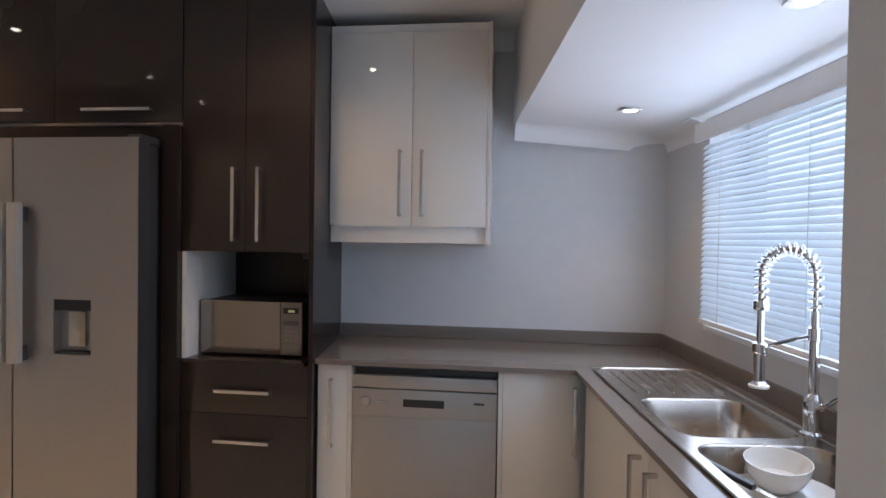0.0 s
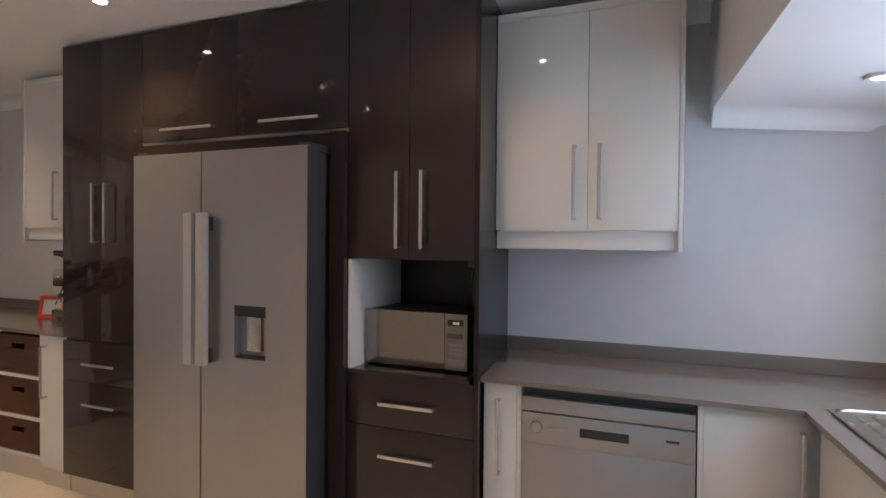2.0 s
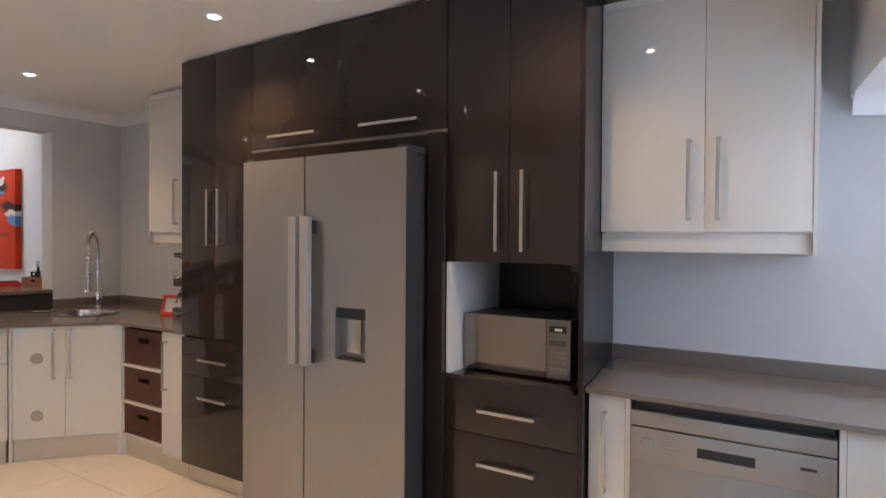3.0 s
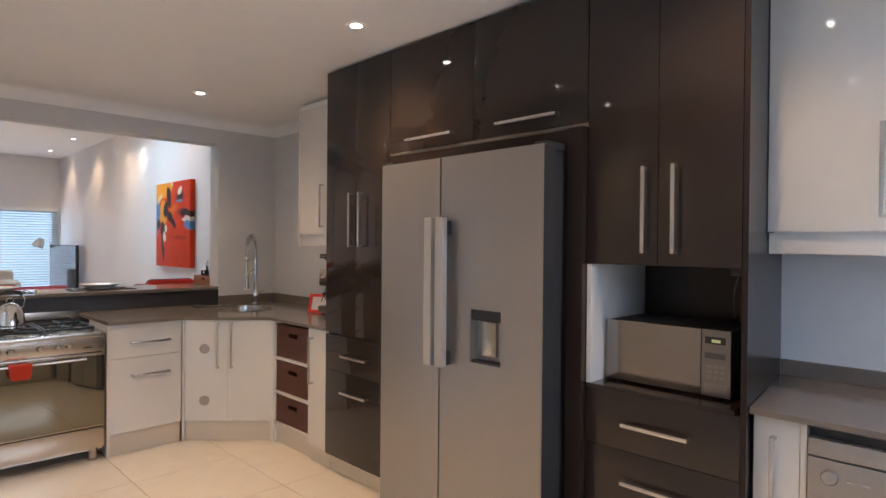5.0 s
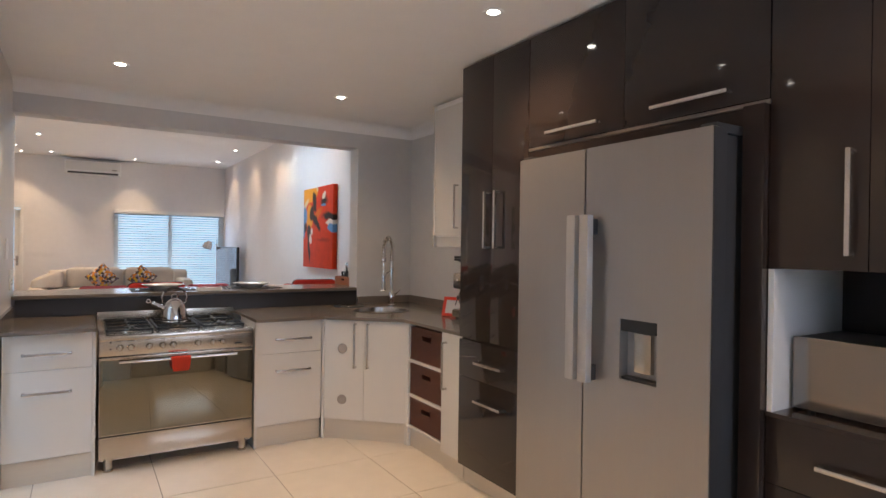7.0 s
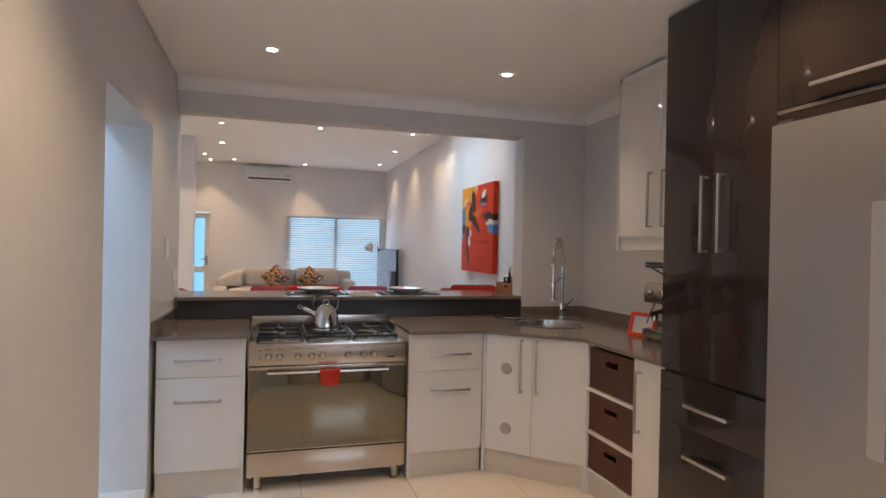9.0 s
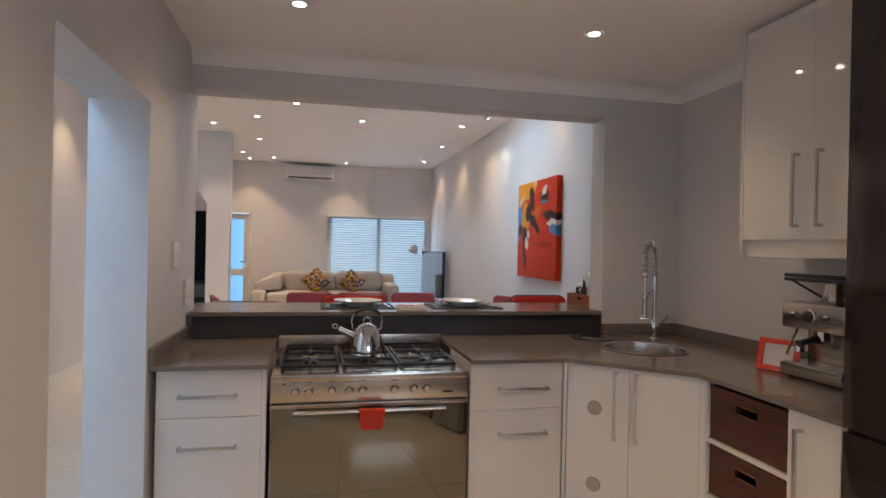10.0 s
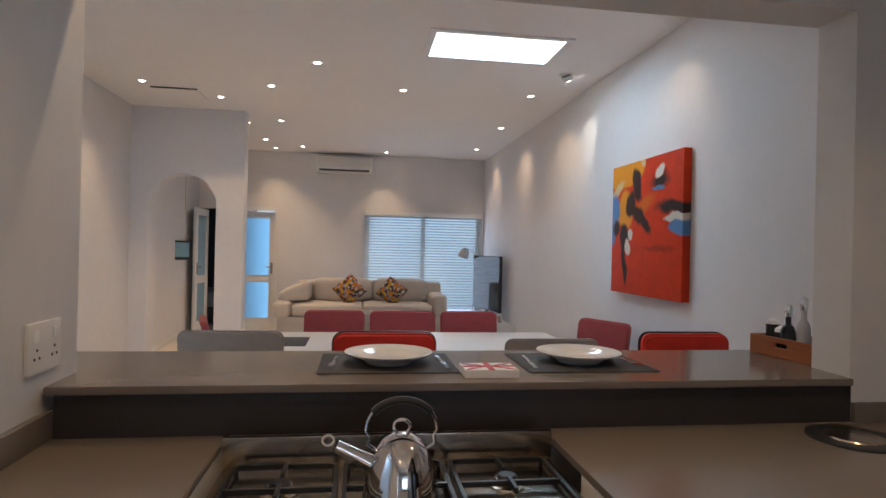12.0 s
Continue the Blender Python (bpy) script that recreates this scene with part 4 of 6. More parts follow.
for i in range(8):
    x = -0.415 + i * 0.042
    part("drainer_rib", tube(bmesh.new(), [(x, -0.60, 0.004), (x, -0.905, 0.003)], 0.005, 8), SINK_STEEL, sink)


def spring_tap(m, label, reach):
    """A pull-down tap: body, riser, spring arch and hanging spray; it reaches to local -x."""
    ob = thing("spring_tap", m, label, "tap", "spring taps")
    part("base_body", lathe(bmesh.new(), [(0.030, 0.0), (0.030, 0.006), (0.022, 0.012), (0.024, 0.05), (0.026, 0.085), (0.020, 0.10), (0.0145, 0.11)], 24), CHROME, ob)
    part("lever", tube(bmesh.new(), [(0.0, -0.015, 0.075), (0.025, -0.035, 0.09), (0.055, -0.06, 0.125)], [0.009, 0.006, 0.005], 10), CHROME, ob)
    part("riser", lathe(bmesh.new(), [(0.013, 0.10), (0.013, 0.25), (0.017, 0.252), (0.017, 0.285), (0.012, 0.287), (0.012, 0.33)], 20), CHROME, ob)
    r = reach / 2
    path = [Vector((0, 0, 0.33 + 0.02 * i)) for i in range(5)]
    path += [Vector((-r + r * math.cos(math.pi * i / 16), 0, 0.42 + r * 1.15 * math.sin(math.pi * i / 16))) for i in range(1, 17)]
    path += [Vector((-reach, 0, 0.42 - 0.02 * i)) for i in range(1, 5)]
    part("hose", tube(bmesh.new(), path, 0.0075, 10), STEEL, ob, "grey metal inner hose")
    # the spring coils round the same line
    turns, pts = 21, []
    n_ = turns * 12
    for k in range(n_ + 1):
        s = k / n_ * (len(path) - 1)
        i = min(int(s), len(path) - 2)
        p = path[i].lerp(path[i + 1], s - i)
        d = (path[i + 1] - path[i]).normalized()
        side = Vector((0, 1, 0))
        up = d.cross(side)
        a = 2 * math.pi * turns * k / n_
        pts.append(p + (side * math.cos(a) + up * math.sin(a)) * 0.0165)
    part("spring", tube(bmesh.new(), pts, 0.0031, 6), CHROME, ob, "coiled chrome spring")
    part("collar", lathe(bmesh.new(), [(0.018, 0.325), (0.020, 0.33), (0.020, 0.345), (0.018, 0.35)], 20, (-reach, 0, 0)), CHROME, ob)
    part("spray_neck", lathe(bmesh.new(), [(0.009, 0.22), (0.009, 0.33)], 16, (-reach, 0, 0)), CHROME, ob)
    part("spray_head", lathe(bmesh.new(), [(0.021, 0.115), (0.022, 0.122), (0.015, 0.13), (0.015, 0.205), (0.019, 0.21), (0.019, 0.232), (0.012, 0.236)], 20, (-reach, 0, 0)), CHROME, ob)
    part("spray_ring", lathe(bmesh.new(), [(0.0, 0.113), (0.026, 0.112), (0.027, 0.118), (0.021, 0.121)], 20, (-reach, 0, 0)), WHITE_BOARD, ob, "pale rubber spray face")
    part("support_arm", tube(bmesh.new(), [(0, 0, 0.268), (-reach, 0, 0.222)], 0.005, 8), CHROME, ob)
    return ob


spring_tap(pose(1.012, 1.935, CT + 0.002, 0, 0, -18), "chrome spring tap with pull-down spray behind the double sink", 0.128)
spring_tap(pose(-4.512, 2.928, CT + 0.001, 0, 0, 126) @ Matrix.Diagonal((1, 1, 1.12, 1)), "chrome spring tap with pull-down spray at the round sink", 0.14)

# bowl, plate and pan handle in the second basin
plate_prof = [(0.0, 0.0), (0.07, 0.0), (0.075, 0.004), (0.125, 0.016), (0.127, 0.019), (0.123, 0.019), (0.075, 0.008), (0.0, 0.007)]
pl = WING @ Vector((-0.275, -1.52, 0))
solid("plate", lathe(bmesh.new(), plate_prof, 40, (0, 0, 0)), CHINA, "white china plate lying in the sink", "plate", pose(pl.x, pl.y, CT - 0.09, 4, -6, 0))
bowl_prof = [(0.0, 0.0), (0.036, 0.0), (0.040, 0.006), (0.060, 0.024), (0.074, 0.052), (0.078, 0.078), (0.0755, 0.078), (0.070, 0.052), (0.055, 0.026), (0.0, 0.012)]
solid("bowl", lathe(bmesh.new(), bowl_prof, 40), CHINA, "white china bowl stacked on a plate in the sink", "bowl", pose(pl.x + 0.012, pl.y + 0.055, CT - 0.074, 6, -3, 0) @ Matrix.Diagonal((0.94, 0.94, 0.9, 1)))
kn = thing("knife", pose(0.715, 1.695, CT - 0.03, 0, 5, -57), "black handled knife resting on the plate", "knife")
part("handle", boxed(-0.085, -0.009, 0.0, 0.07, 0.009, 0.014, bevel=0.005), BLACK_PLASTIC, kn)
part("blade", boxed(0.07, -0.009, 0.005, 0.19, 0.009, 0.0075, bevel=0.001), STEEL, kn)

# ---- kitchen window and blind ----
win = thing("window_1", WING, "white kitchen window behind a lowered blind", "window", kind="structure")
fm = 0.045
for a in ((WY0, WZ0, WY1, WZ0 + fm), (WY0, WZ1 - fm, WY1, WZ1), (WY0, WZ0 + fm, WY0 + fm, WZ1 - fm), (WY1 - fm, WZ0 + fm, WY1, WZ1 - fm), ((WY0 + WY1) / 2 - 0.022, WZ0 + fm, (WY0 + WY1) / 2 + 0.022, WZ1 - fm)):
    part("window_frame", boxed(0.16, a[0], a[1], 0.21, a[2], a[3], bevel=0.003), WHITE_TRIM, win)
part("window_sill", boxed(-0.006, WY0 - 0.01, WZ0 - 0.004, 0.16, WY1 + 0.01, WZ0 + 0.018, bevel=0.004), WHITE_TRIM, win)
pane = part("pane", boxed(0.182, WY0 + 0.03, WZ0 + 0.03, 0.188, WY1 - 0.03, WZ1 - 0.03), GLASS, win)
pane.visible_shadow = False
structure("backdrop_kitchen_window", boxed(0.9, -4.5, -0.5, 0.91, 2.2, 4.0), WIN_GLOW, "bright overcast daylight outside the window", WING)


def venetian(m, label, length, drop, pitch, tilt, depth):
    """A lowered slatted blind; local x runs along it, it hangs from z 0."""
    ob = thing("venetian_blind", m, label, "blind")
    part("headrail", boxed(0, -0.03, -0.045, length, 0.03, 0.0, bevel=0.003), WHITE_TRIM, ob)
    part("valance", boxed(0, -0.042, -0.07, length, -0.032, 0.002, bevel=0.002), WHITE_TRIM, ob)
    n_ = int((drop - 0.09) / pitch)
    src = None
    for i in range(n_):
        z = -0.085 - i * pitch
        if src is None:
            bm = bmesh.new()
            prof = [(-depth / 2, -0.002), (-depth / 4, 0.0005), (0, 0.0015), (depth / 4, 0.0005), (depth / 2, -0.002)]
            ends = []
            for x in (0.006, length - 0.006):
                ends.append([[bm.verts.new((x, y, h + t)) for y, h in prof] for t in (0.0, 0.0026)])
            for j in range(4):
                for t in (0, 1):
                    bm.faces.new((ends[0][t][j], ends[0][t][j + 1], ends[1][t][j + 1], ends[1][t][j]))
            for e in ends:
                bm.faces.new(e[0] + list(reversed(e[1])))
            for j in (0, 4):
                bm.faces.new((ends[0][0][j], ends[1][0][j], ends[1][1][j], ends[0][1][j]))
            src = finish("slat", bm, SLAT, False)
        s = new("slat", src)
        s.parent = ob
        s.matrix_basis = pose(0, 0, z, tilt + random.uniform(-1.2, 1.2), random.uniform(-0.04, 0.04), 0)
    part("bottom_rail", boxed(0.004, -depth / 2, -drop, length - 0.004, depth / 2, -drop + 0.018, bevel=0.003), WHITE_TRIM, ob)
    for f in (0.12, 0.5, 0.88):
        for y in (-depth / 2 - 0.001, depth / 2 + 0.001):
            part("ladder_cord", tube(bmesh.new(), [(length * f, y, -0.05), (length * f, y, -drop + 0.01)], 0.0011, 5), WHITE_TRIM, ob)
    return ob


venetian(WING @ pose(-0.034, WY1 - 0.035, 1.893, 0, 0, -90), "white slatted blind lowered over the kitchen window", 1.42, 0.785, 0.0222, 50, 0.027)

# ---- round sink and bin lid ----
rs = thing("round_sink", pose(*SINK2, CT), "round stainless steel prep sink in the corner worktop", "sink")
part("basin", lathe(bmesh.new(), [(R2, 0.001), (R2 + 0.001, 0.004), (R2 - 0.008, 0.005), (R2 - 0.014, 0.0), (R2 - 0.020, -0.06), (R2 - 0.05, -0.088), (0.03, -0.098), (0.0, -0.098)], 48, capped=False), SINK_STEEL, rs)
part("drain", lathe(bmesh.new(), [(0.0, -0.092), (0.030, -0.093), (0.036, -0.096)], 24), CHROME, rs)
bl = thing("bin_lid", pose(-4.595, 2.585, CT), "round steel lid of a waste chute in the worktop", "lid")
part("rim", lathe(bmesh.new(), [(0.125, 0.0005), (0.125, 0.005), (0.118, 0.007), (0.075, 0.006)], 40), BLACK_PLASTIC, bl, "dark round rim")
part("cover", lathe(bmesh.new(), [(0.078, 0.006), (0.074, 0.011), (0.0, 0.013)], 36), STEEL, bl)

# ---- kettle ----
kt = thing("kettle", pose(-4.335, 1.248, HZ + 0.0285) @ Matrix.Diagonal((1.08, 1.08, 1.0, 1)), "polished steel stovetop kettle with black handle", "kettle")
part("body", lathe(bmesh.new(), [(0.0, 0.0), (0.066, 0.0), (0.072, 0.004), (0.075, 0.014), (0.0745, 0.03), (0.066, 0.085), (0.052, 0.122), (0.036, 0.142), (0.016, 0.154), (0.0, 0.156)], 48), CHROME, kt)
part("base_ring", lathe(bmesh.new(), [(0.0725, 0.003), (0.0765, 0.006), (0.0765, 0.012), (0.0745, 0.015)], 40), CHROME, kt)
part("lid_ring", tube(bmesh.new(), [(0, 0.016 * math.cos(2 * math.pi * i / 16), 0.166 + 0.016 * math.sin(2 * math.pi * i / 16)) for i in range(16)], 0.004, 8, closed=True), CHROME, kt)
sp = part("spout", tube(bmesh.new(), [(0, -0.050, 0.085), (0, -0.088, 0.108), (0, -0.128, 0.130)], [0.020, 0.015, 0.013], 16), CHROME, kt)
part("whistle_ring", tube(bmesh.new(), [(0, -0.143 + 0.011 * math.cos(2 * math.pi * i / 14), 0.141 + 0.011 * math.sin(2 * math.pi * i / 14)) for i in range(14)], 0.003, 6, closed=True), CHROME, sp)
hp = [(0, 0.070 * math.cos(a_) * 1.0, 0.160 + 0.064 * math.sin(a_)) for a_ in [math.pi * i / 20 for i in range(21)]]
part("handle_wire", tube(bmesh.new(), [(0, 0.050, 0.118), (0, 0.066, 0.130), (0, 0.064, 0.148)] + hp + [(0, -0.064, 0.148), (0, -0.066, 0.130), (0, -0.050, 0.118)], 0.0042, 8), CHROME, kt)
part("handle_grip", tube(bmesh.new(), hp[4:17], 0.0085, 10), BLACK_PLASTIC, kt, "black grip")

# ---- things on the corner worktop ----
pf = thing("photo_frame", pose(-3.632, 2.965, CT + 0.0005, -14, 0, 22), "small red picture frame with a blank white card", "picture frame")
for a in ((-0.085, 0.0, 0.085, 0.022), (-0.085, 0.118, 0.085, 0.14), (-0.085, 0.022, -0.063, 0.118), (0.063, 0.022, 0.085, 0.118)):
    part("frame_bar", boxed(a[0], -0.007, a[1], a[2], 0.007, a[3], bevel=0.002), RED_PLASTIC, pf)
part("card", boxed(-0.064, 0.0, 0.021, 0.064, 0.004, 0.119), PAPER, pf, "blank white card")
part("stand", boxed(-0.02, 0.008, 0.0, 0.02, 0.012, 0.10), BLACK_PLASTIC, pf)

cm = thing("coffee_machine", pose(-3.575, 2.93, CT), "brushed steel espresso machine with cups rack", "coffee machine")
part("drip_base", boxed(0.0, 0.0, 0.010, 0.30, 0.27, 0.060, bevel=0.008), STEEL, cm)
part("drip_grille", boxed(0.012, 0.008, 0.060, 0.288, 0.12, 0.065), HANDLE, cm)
part("back_body", boxed(0.012, 0.13, 0.058, 0.29, 0.27, 0.22), STEEL, cm)
hd = part("head", boxed(-0.005, 0.01, 0.205, 0.30, 0.27, 0.315, bevel=0.012), STEEL, cm)
part("gauge", lathe(bmesh.new(), [(0.0, 0.010), (0.026, 0.010), (0.030, 0.006), (0.030, 0.0)], 28, m=pose(0.14, 0.01, 0.262, 90)), CHROME, hd)
for x in (0.06, 0.22):
    part("button", lathe(bmesh.new(), [(0.0, 0.009), (0.014, 0.008), (0.016, 0.0)], 20, m=pose(x, 0.01, 0.262, 90)), CHROME, hd)
part("group_head", lathe(bmesh.new(), [(0.036, 0.165), (0.036, 0.205), (0.030, 0.21)], 28, (0.14, 0.075, 0)), CHROME, cm)
pt = part("portafilter", tube(bmesh.new(), [(0.14, 0.06, 0.17), (0.145, 0.0, 0.166), (0.15, -0.05, 0.155)], [0.022, 0.012, 0.014], 12), BLACK_PLASTIC, cm, "black portafilter handle")
part("steam_wand", tube(bmesh.new(), [(0.035, 0.06, 0.21), (0.03, 0.03, 0.15), (0.025, 0.01, 0.09)], 0.005, 8), CHROME, cm)
part("tamper", lathe(bmesh.new(), [(0.016, 0.105), (0.020, 0.11), (0.020, 0.150), (0.012, 0.155)], 16, (0.06, 0.04, 0)), CHROME, cm)
for x in (0.03, 0.27):
    for y in (0.03, 0.24):
        part("foot", lathe(bmesh.new(), [(0.014, 0.0), (0.014, 0.012)], 12, (x, y, 0)), BLACK_PLASTIC, cm)
for s_, z in ((0.02, 0.388), (0.02, 0.405)):
    part("rack_rail", tube(bmesh.new(), [(0.0, s_, z + 0.02), (0.29, s_, z + 0.02)], 0.008, 8), BLACK_PLASTIC, cm)
for x in (0.02, 0.27):
    part("rack_post", tube(bmesh.new(), [(x, 0.25, 0.30), (x, 0.02, 0.41)], 0.005, 8), BLACK_PLASTIC, cm)
jg = thing("milk_jug", pose(-3.405, 3.03, CT + 0.3155), "small steel milk jug on the coffee machine", "jug")
part("jug_body", lathe(bmesh.new(), [(0.0, 0.0), (0.042, 0.0), (0.046, 0.02), (0.043, 0.06), (0.038, 0.085), (0.042, 0.105), (0.039, 0.105), (0.035, 0.085), (0.040, 0.06), (0.0, 0.004)], 32), STEEL, jg)
part("jug_handle", tube(bmesh.new(), [(0.040, 0, 0.085), (0.068, 0, 0.080), (0.070, 0, 0.045), (0.045, 0, 0.025)], 0.004, 8), STEEL, jg)

# ---- sockets and switches on the passage wall ----
def wall_plate(name, x0, x1, z0, z1, label, rockers, pins):
    ob = thing(name, pose((x0 + x1) / 2, 0.34, (z0 + z1) / 2), label, "switch" if not pins else "socket")
    w, h = (x1 - x0) / 2, (z1 - z0) / 2
    part("plate", boxed(-w, 0.0, -h, w, 0.010, h, bevel=0.004), WHITE_BOARD, ob)
    for x in rockers:
        part("rocker", boxed(x - 0.011, 0.010, -0.014 if not pins else 0.016, x + 0.011, 0.0145, 0.018 if not pins else h - 0.018, bevel=0.002), WHITE_TRIM, ob)
    for x in pins:
        for dx, dz in ((0, 0.0), (-0.012, -0.022), (0.012, -0.022)):
            part("pin_hole", lathe(bmesh.new(), [(0.0, 0.001), (0.0042, 0.001), (0.0042, 0.0)], 10, m=pose(x + dx, 0.010, dz - 0.005, -90)), BLACK_PLASTIC, ob)
    return ob


wall_plate("wall_socket", -4.815, -4.655, 1.105, 1.235, "white double wall socket above the bar worktop", (-0.05, 0.05), (-0.045, 0.04))
wall_plate("light_switch", -4.485, -4.395, 1.305, 1.43, "white light switch beside the passage", (0.0,), ())

# ---- on the breakfast bar ----
BZ = 1.0625


def dinner_place(y0, fork_side):
    mt = solid("place_mat", boxed(-5.195, y0, BZ, -4.865, y0 + 0.435, BZ + 0.003, bevel=0.001), SLATE_MAT, "charcoal woven place mat on the breakfast bar", "place mat", group="place mats")
    prof = [(0.0, 0.0), (0.075, 0.0), (0.080, 0.006), (0.108, 0.020), (0.142, 0.033), (0.145, 0.037), (0.140, 0.0375), (0.105, 0.024), (0.078, 0.012), (0.0, 0.011)]
    solid("dinner_plate", lathe(bmesh.new(), prof, 56), CHINA, "white china dinner plate on a charcoal mat", "plate", pose(-5.03, y0 + 0.222, BZ + 0.0035), group="dinner plates")
    for s, nm in ((-1, "fork"), (1, "table_knife")):
        if fork_side < 0:
            nm = "fork" if s < 0 else "table_knife"
        else:
            nm = "table_knife" if s < 0 else "fork"
        y = y0 + 0.222 + s * 0.178
        ob = thing(nm, pose(-5.03, y, BZ + 0.0035, 0, 0, 4 * s), "polished steel " + nm.replace("_", " ") + " beside the plate", "cutlery")
        part("grip", boxed(-0.10, -0.006, 0.0, 0.01, 0.006, 0.004, bevel=0.0018) if nm != "fork" else boxed(-0.10, -0.005, 0.0, 0.03, 0.005, 0.004, bevel=0.0018), CHROME, ob)
        if nm == "fork":
            part("neck", boxed(0.03, -0.011, 0.001, 0.055, 0.011, 0.005, bevel=0.002), CHROME, ob)
            for k in range(4):
                part("tine", boxed(0.055, -0.011 + k * 0.0063, 0.002, 0.10, -0.008 + k * 0.0063, 0.0045), CHROME, ob)
        else:
            part("blade", boxed(0.01, -0.009, 0.001, 0.115, 0.007, 0.0025, bevel=0.001), CHROME, ob)


dinner_place(1.032, -1)
dinner_place(1.690, 1)
bx = thing("card_box", pose(-4.850, 1.552, BZ), "small white box with a red and blue crossed flag lid", "box")
part("body", boxed(-0.058, -0.082, 0.0, 0.058, 0.082, 0.024, bevel=0.002), PAPER, bx)
FLAG_RED = material("flag_red", (0.50, 0.02, 0.03), 0.5, grain=0.05)
FLAG_BLUE = material("flag_faded_blue", (0.30, 0.26, 0.36), 0.5, grain=0.05)
for sx_ in (-1, 1):
    for sy_ in (-1, 1):
        bm = prism(bmesh.new(), [(sx_ * 0.018, sy_ * 0.030), (sx_ * 0.018, sy_ * 0.058), (sx_ * 0.042, sy_ * 0.075)], 0.024, 0.0248)
        part("blue_field", bm, FLAG_BLUE, bx)
        bm = prism(bmesh.new(), [(sx_ * 0.046, sy_ * 0.078), (sx_ * 0.051, sy_ * 0.070), (sx_ * 0.012, sy_ * 0.018), (sx_ * 0.010, sy_ * 0.024)], 0.024, 0.0251)
        part("diagonal_band", bm, FLAG_RED, bx)
part("long_band", boxed(-0.007, -0.08, 0.024, 0.007, 0.08, 0.0254), FLAG_RED, bx)
part("cross_band", boxed(-0.055, -0.009, 0.024, 0.055, 0.009, 0.0257), FLAG_RED, bx)

ty = thing("condiment_tray", pose(-5.085, 2.815, BZ, 0, 0, 6), "orange-brown wooden tray holding condiments", "tray")
tw, td, th = 0.30, 0.19, 0.075
for nm, a in (("base", (-tw / 2, -td / 2, 0, tw / 2, td / 2, 0.010)), ("end_wall", (-tw / 2, -td / 2, 0.01, -tw / 2 + 0.012, td / 2, th)), ("end_wall", (tw / 2 - 0.012, -td / 2, 0.01, tw / 2, td / 2, th)), ("side_wall", (-tw / 2 + 0.012, td / 2 - 0.012, 0.01, tw / 2 - 0.012, td / 2, th))):
    part(nm, boxed(*a, bevel=0.002), WOOD, ty)
bm = bmesh.new()
for a in ((-tw / 2 + 0.012, 0.01, -0.03, th), (0.03, 0.01, tw / 2 - 0.012, th), (-0.03, 0.01, 0.03, 0.038), (-0.03, 0.056, 0.03, th)):
    box(bm, a[0], -td / 2, a[1], a[2], -td / 2 + 0.012, a[3])
part("handle_wall", bm, WOOD, ty, "side with a hand slot", smooth=False)
T = pose(-5.085, 2.815, BZ + 0.0105, 0, 0, 6)


def bottle(x, y, r, h, neck, mat, capmat, label):
    ob = thing("bottle", T @ pose(x, y, 0), label, "bottle", "condiment bottles")
    part("glass_body", lathe(bmesh.new(), [(0.0, 0.0), (r * 0.9, 0.0), (r, 0.006), (r, h * 0.62), (r * 0.75, h * 0.74), (neck, h * 0.80), (neck, h)], 28), mat, ob)
    part("stopper", lathe(bmesh.new(), [(neck + 0.002, h), (neck + 0.003, h + 0.012), (neck * 1.5, h + 0.03), (neck * 1.3, h + 0.045), (0.0, h + 0.05)], 20), capmat, ob)
    return ob


bottle(-0.015, -0.045, 0.026, 0.145, 0.010, DARK_BOTTLE, CHROME, "dark sauce bottle with a steel stopper")
bottle(0.045, -0.035, 0.023, 0.175, 0.010, material("clear_bottle_glass", (0.55, 0.53, 0.52), 0.08, grain=0.03), CHROME, "clear oil bottle with a steel stopper")
for x, y, h, mat, lab in ((-0.115, -0.02, 0.105, DARK_BOTTLE, "small brown condiment jar with a white cap"), (-0.062, -0.03, 0.08, DARK_BOTTLE, "small brown pepper jar with a pale cap")):
    ob = thing("jar", T @ pose(x, y, 0), lab, "jar", "condiment jars")
    part("glass_body", lathe(bmesh.new(), [(0.0, 0.0), (0.020, 0.0), (0.022, 0.005), (0.025, h)], 24), mat, ob)
    part("cap", lathe(bmesh.new(), [(0.024, h), (0.022, h + 0.012), (0.010, h + 0.022), (0.0, h + 0.024)], 20), WHITE_TRIM, ob)

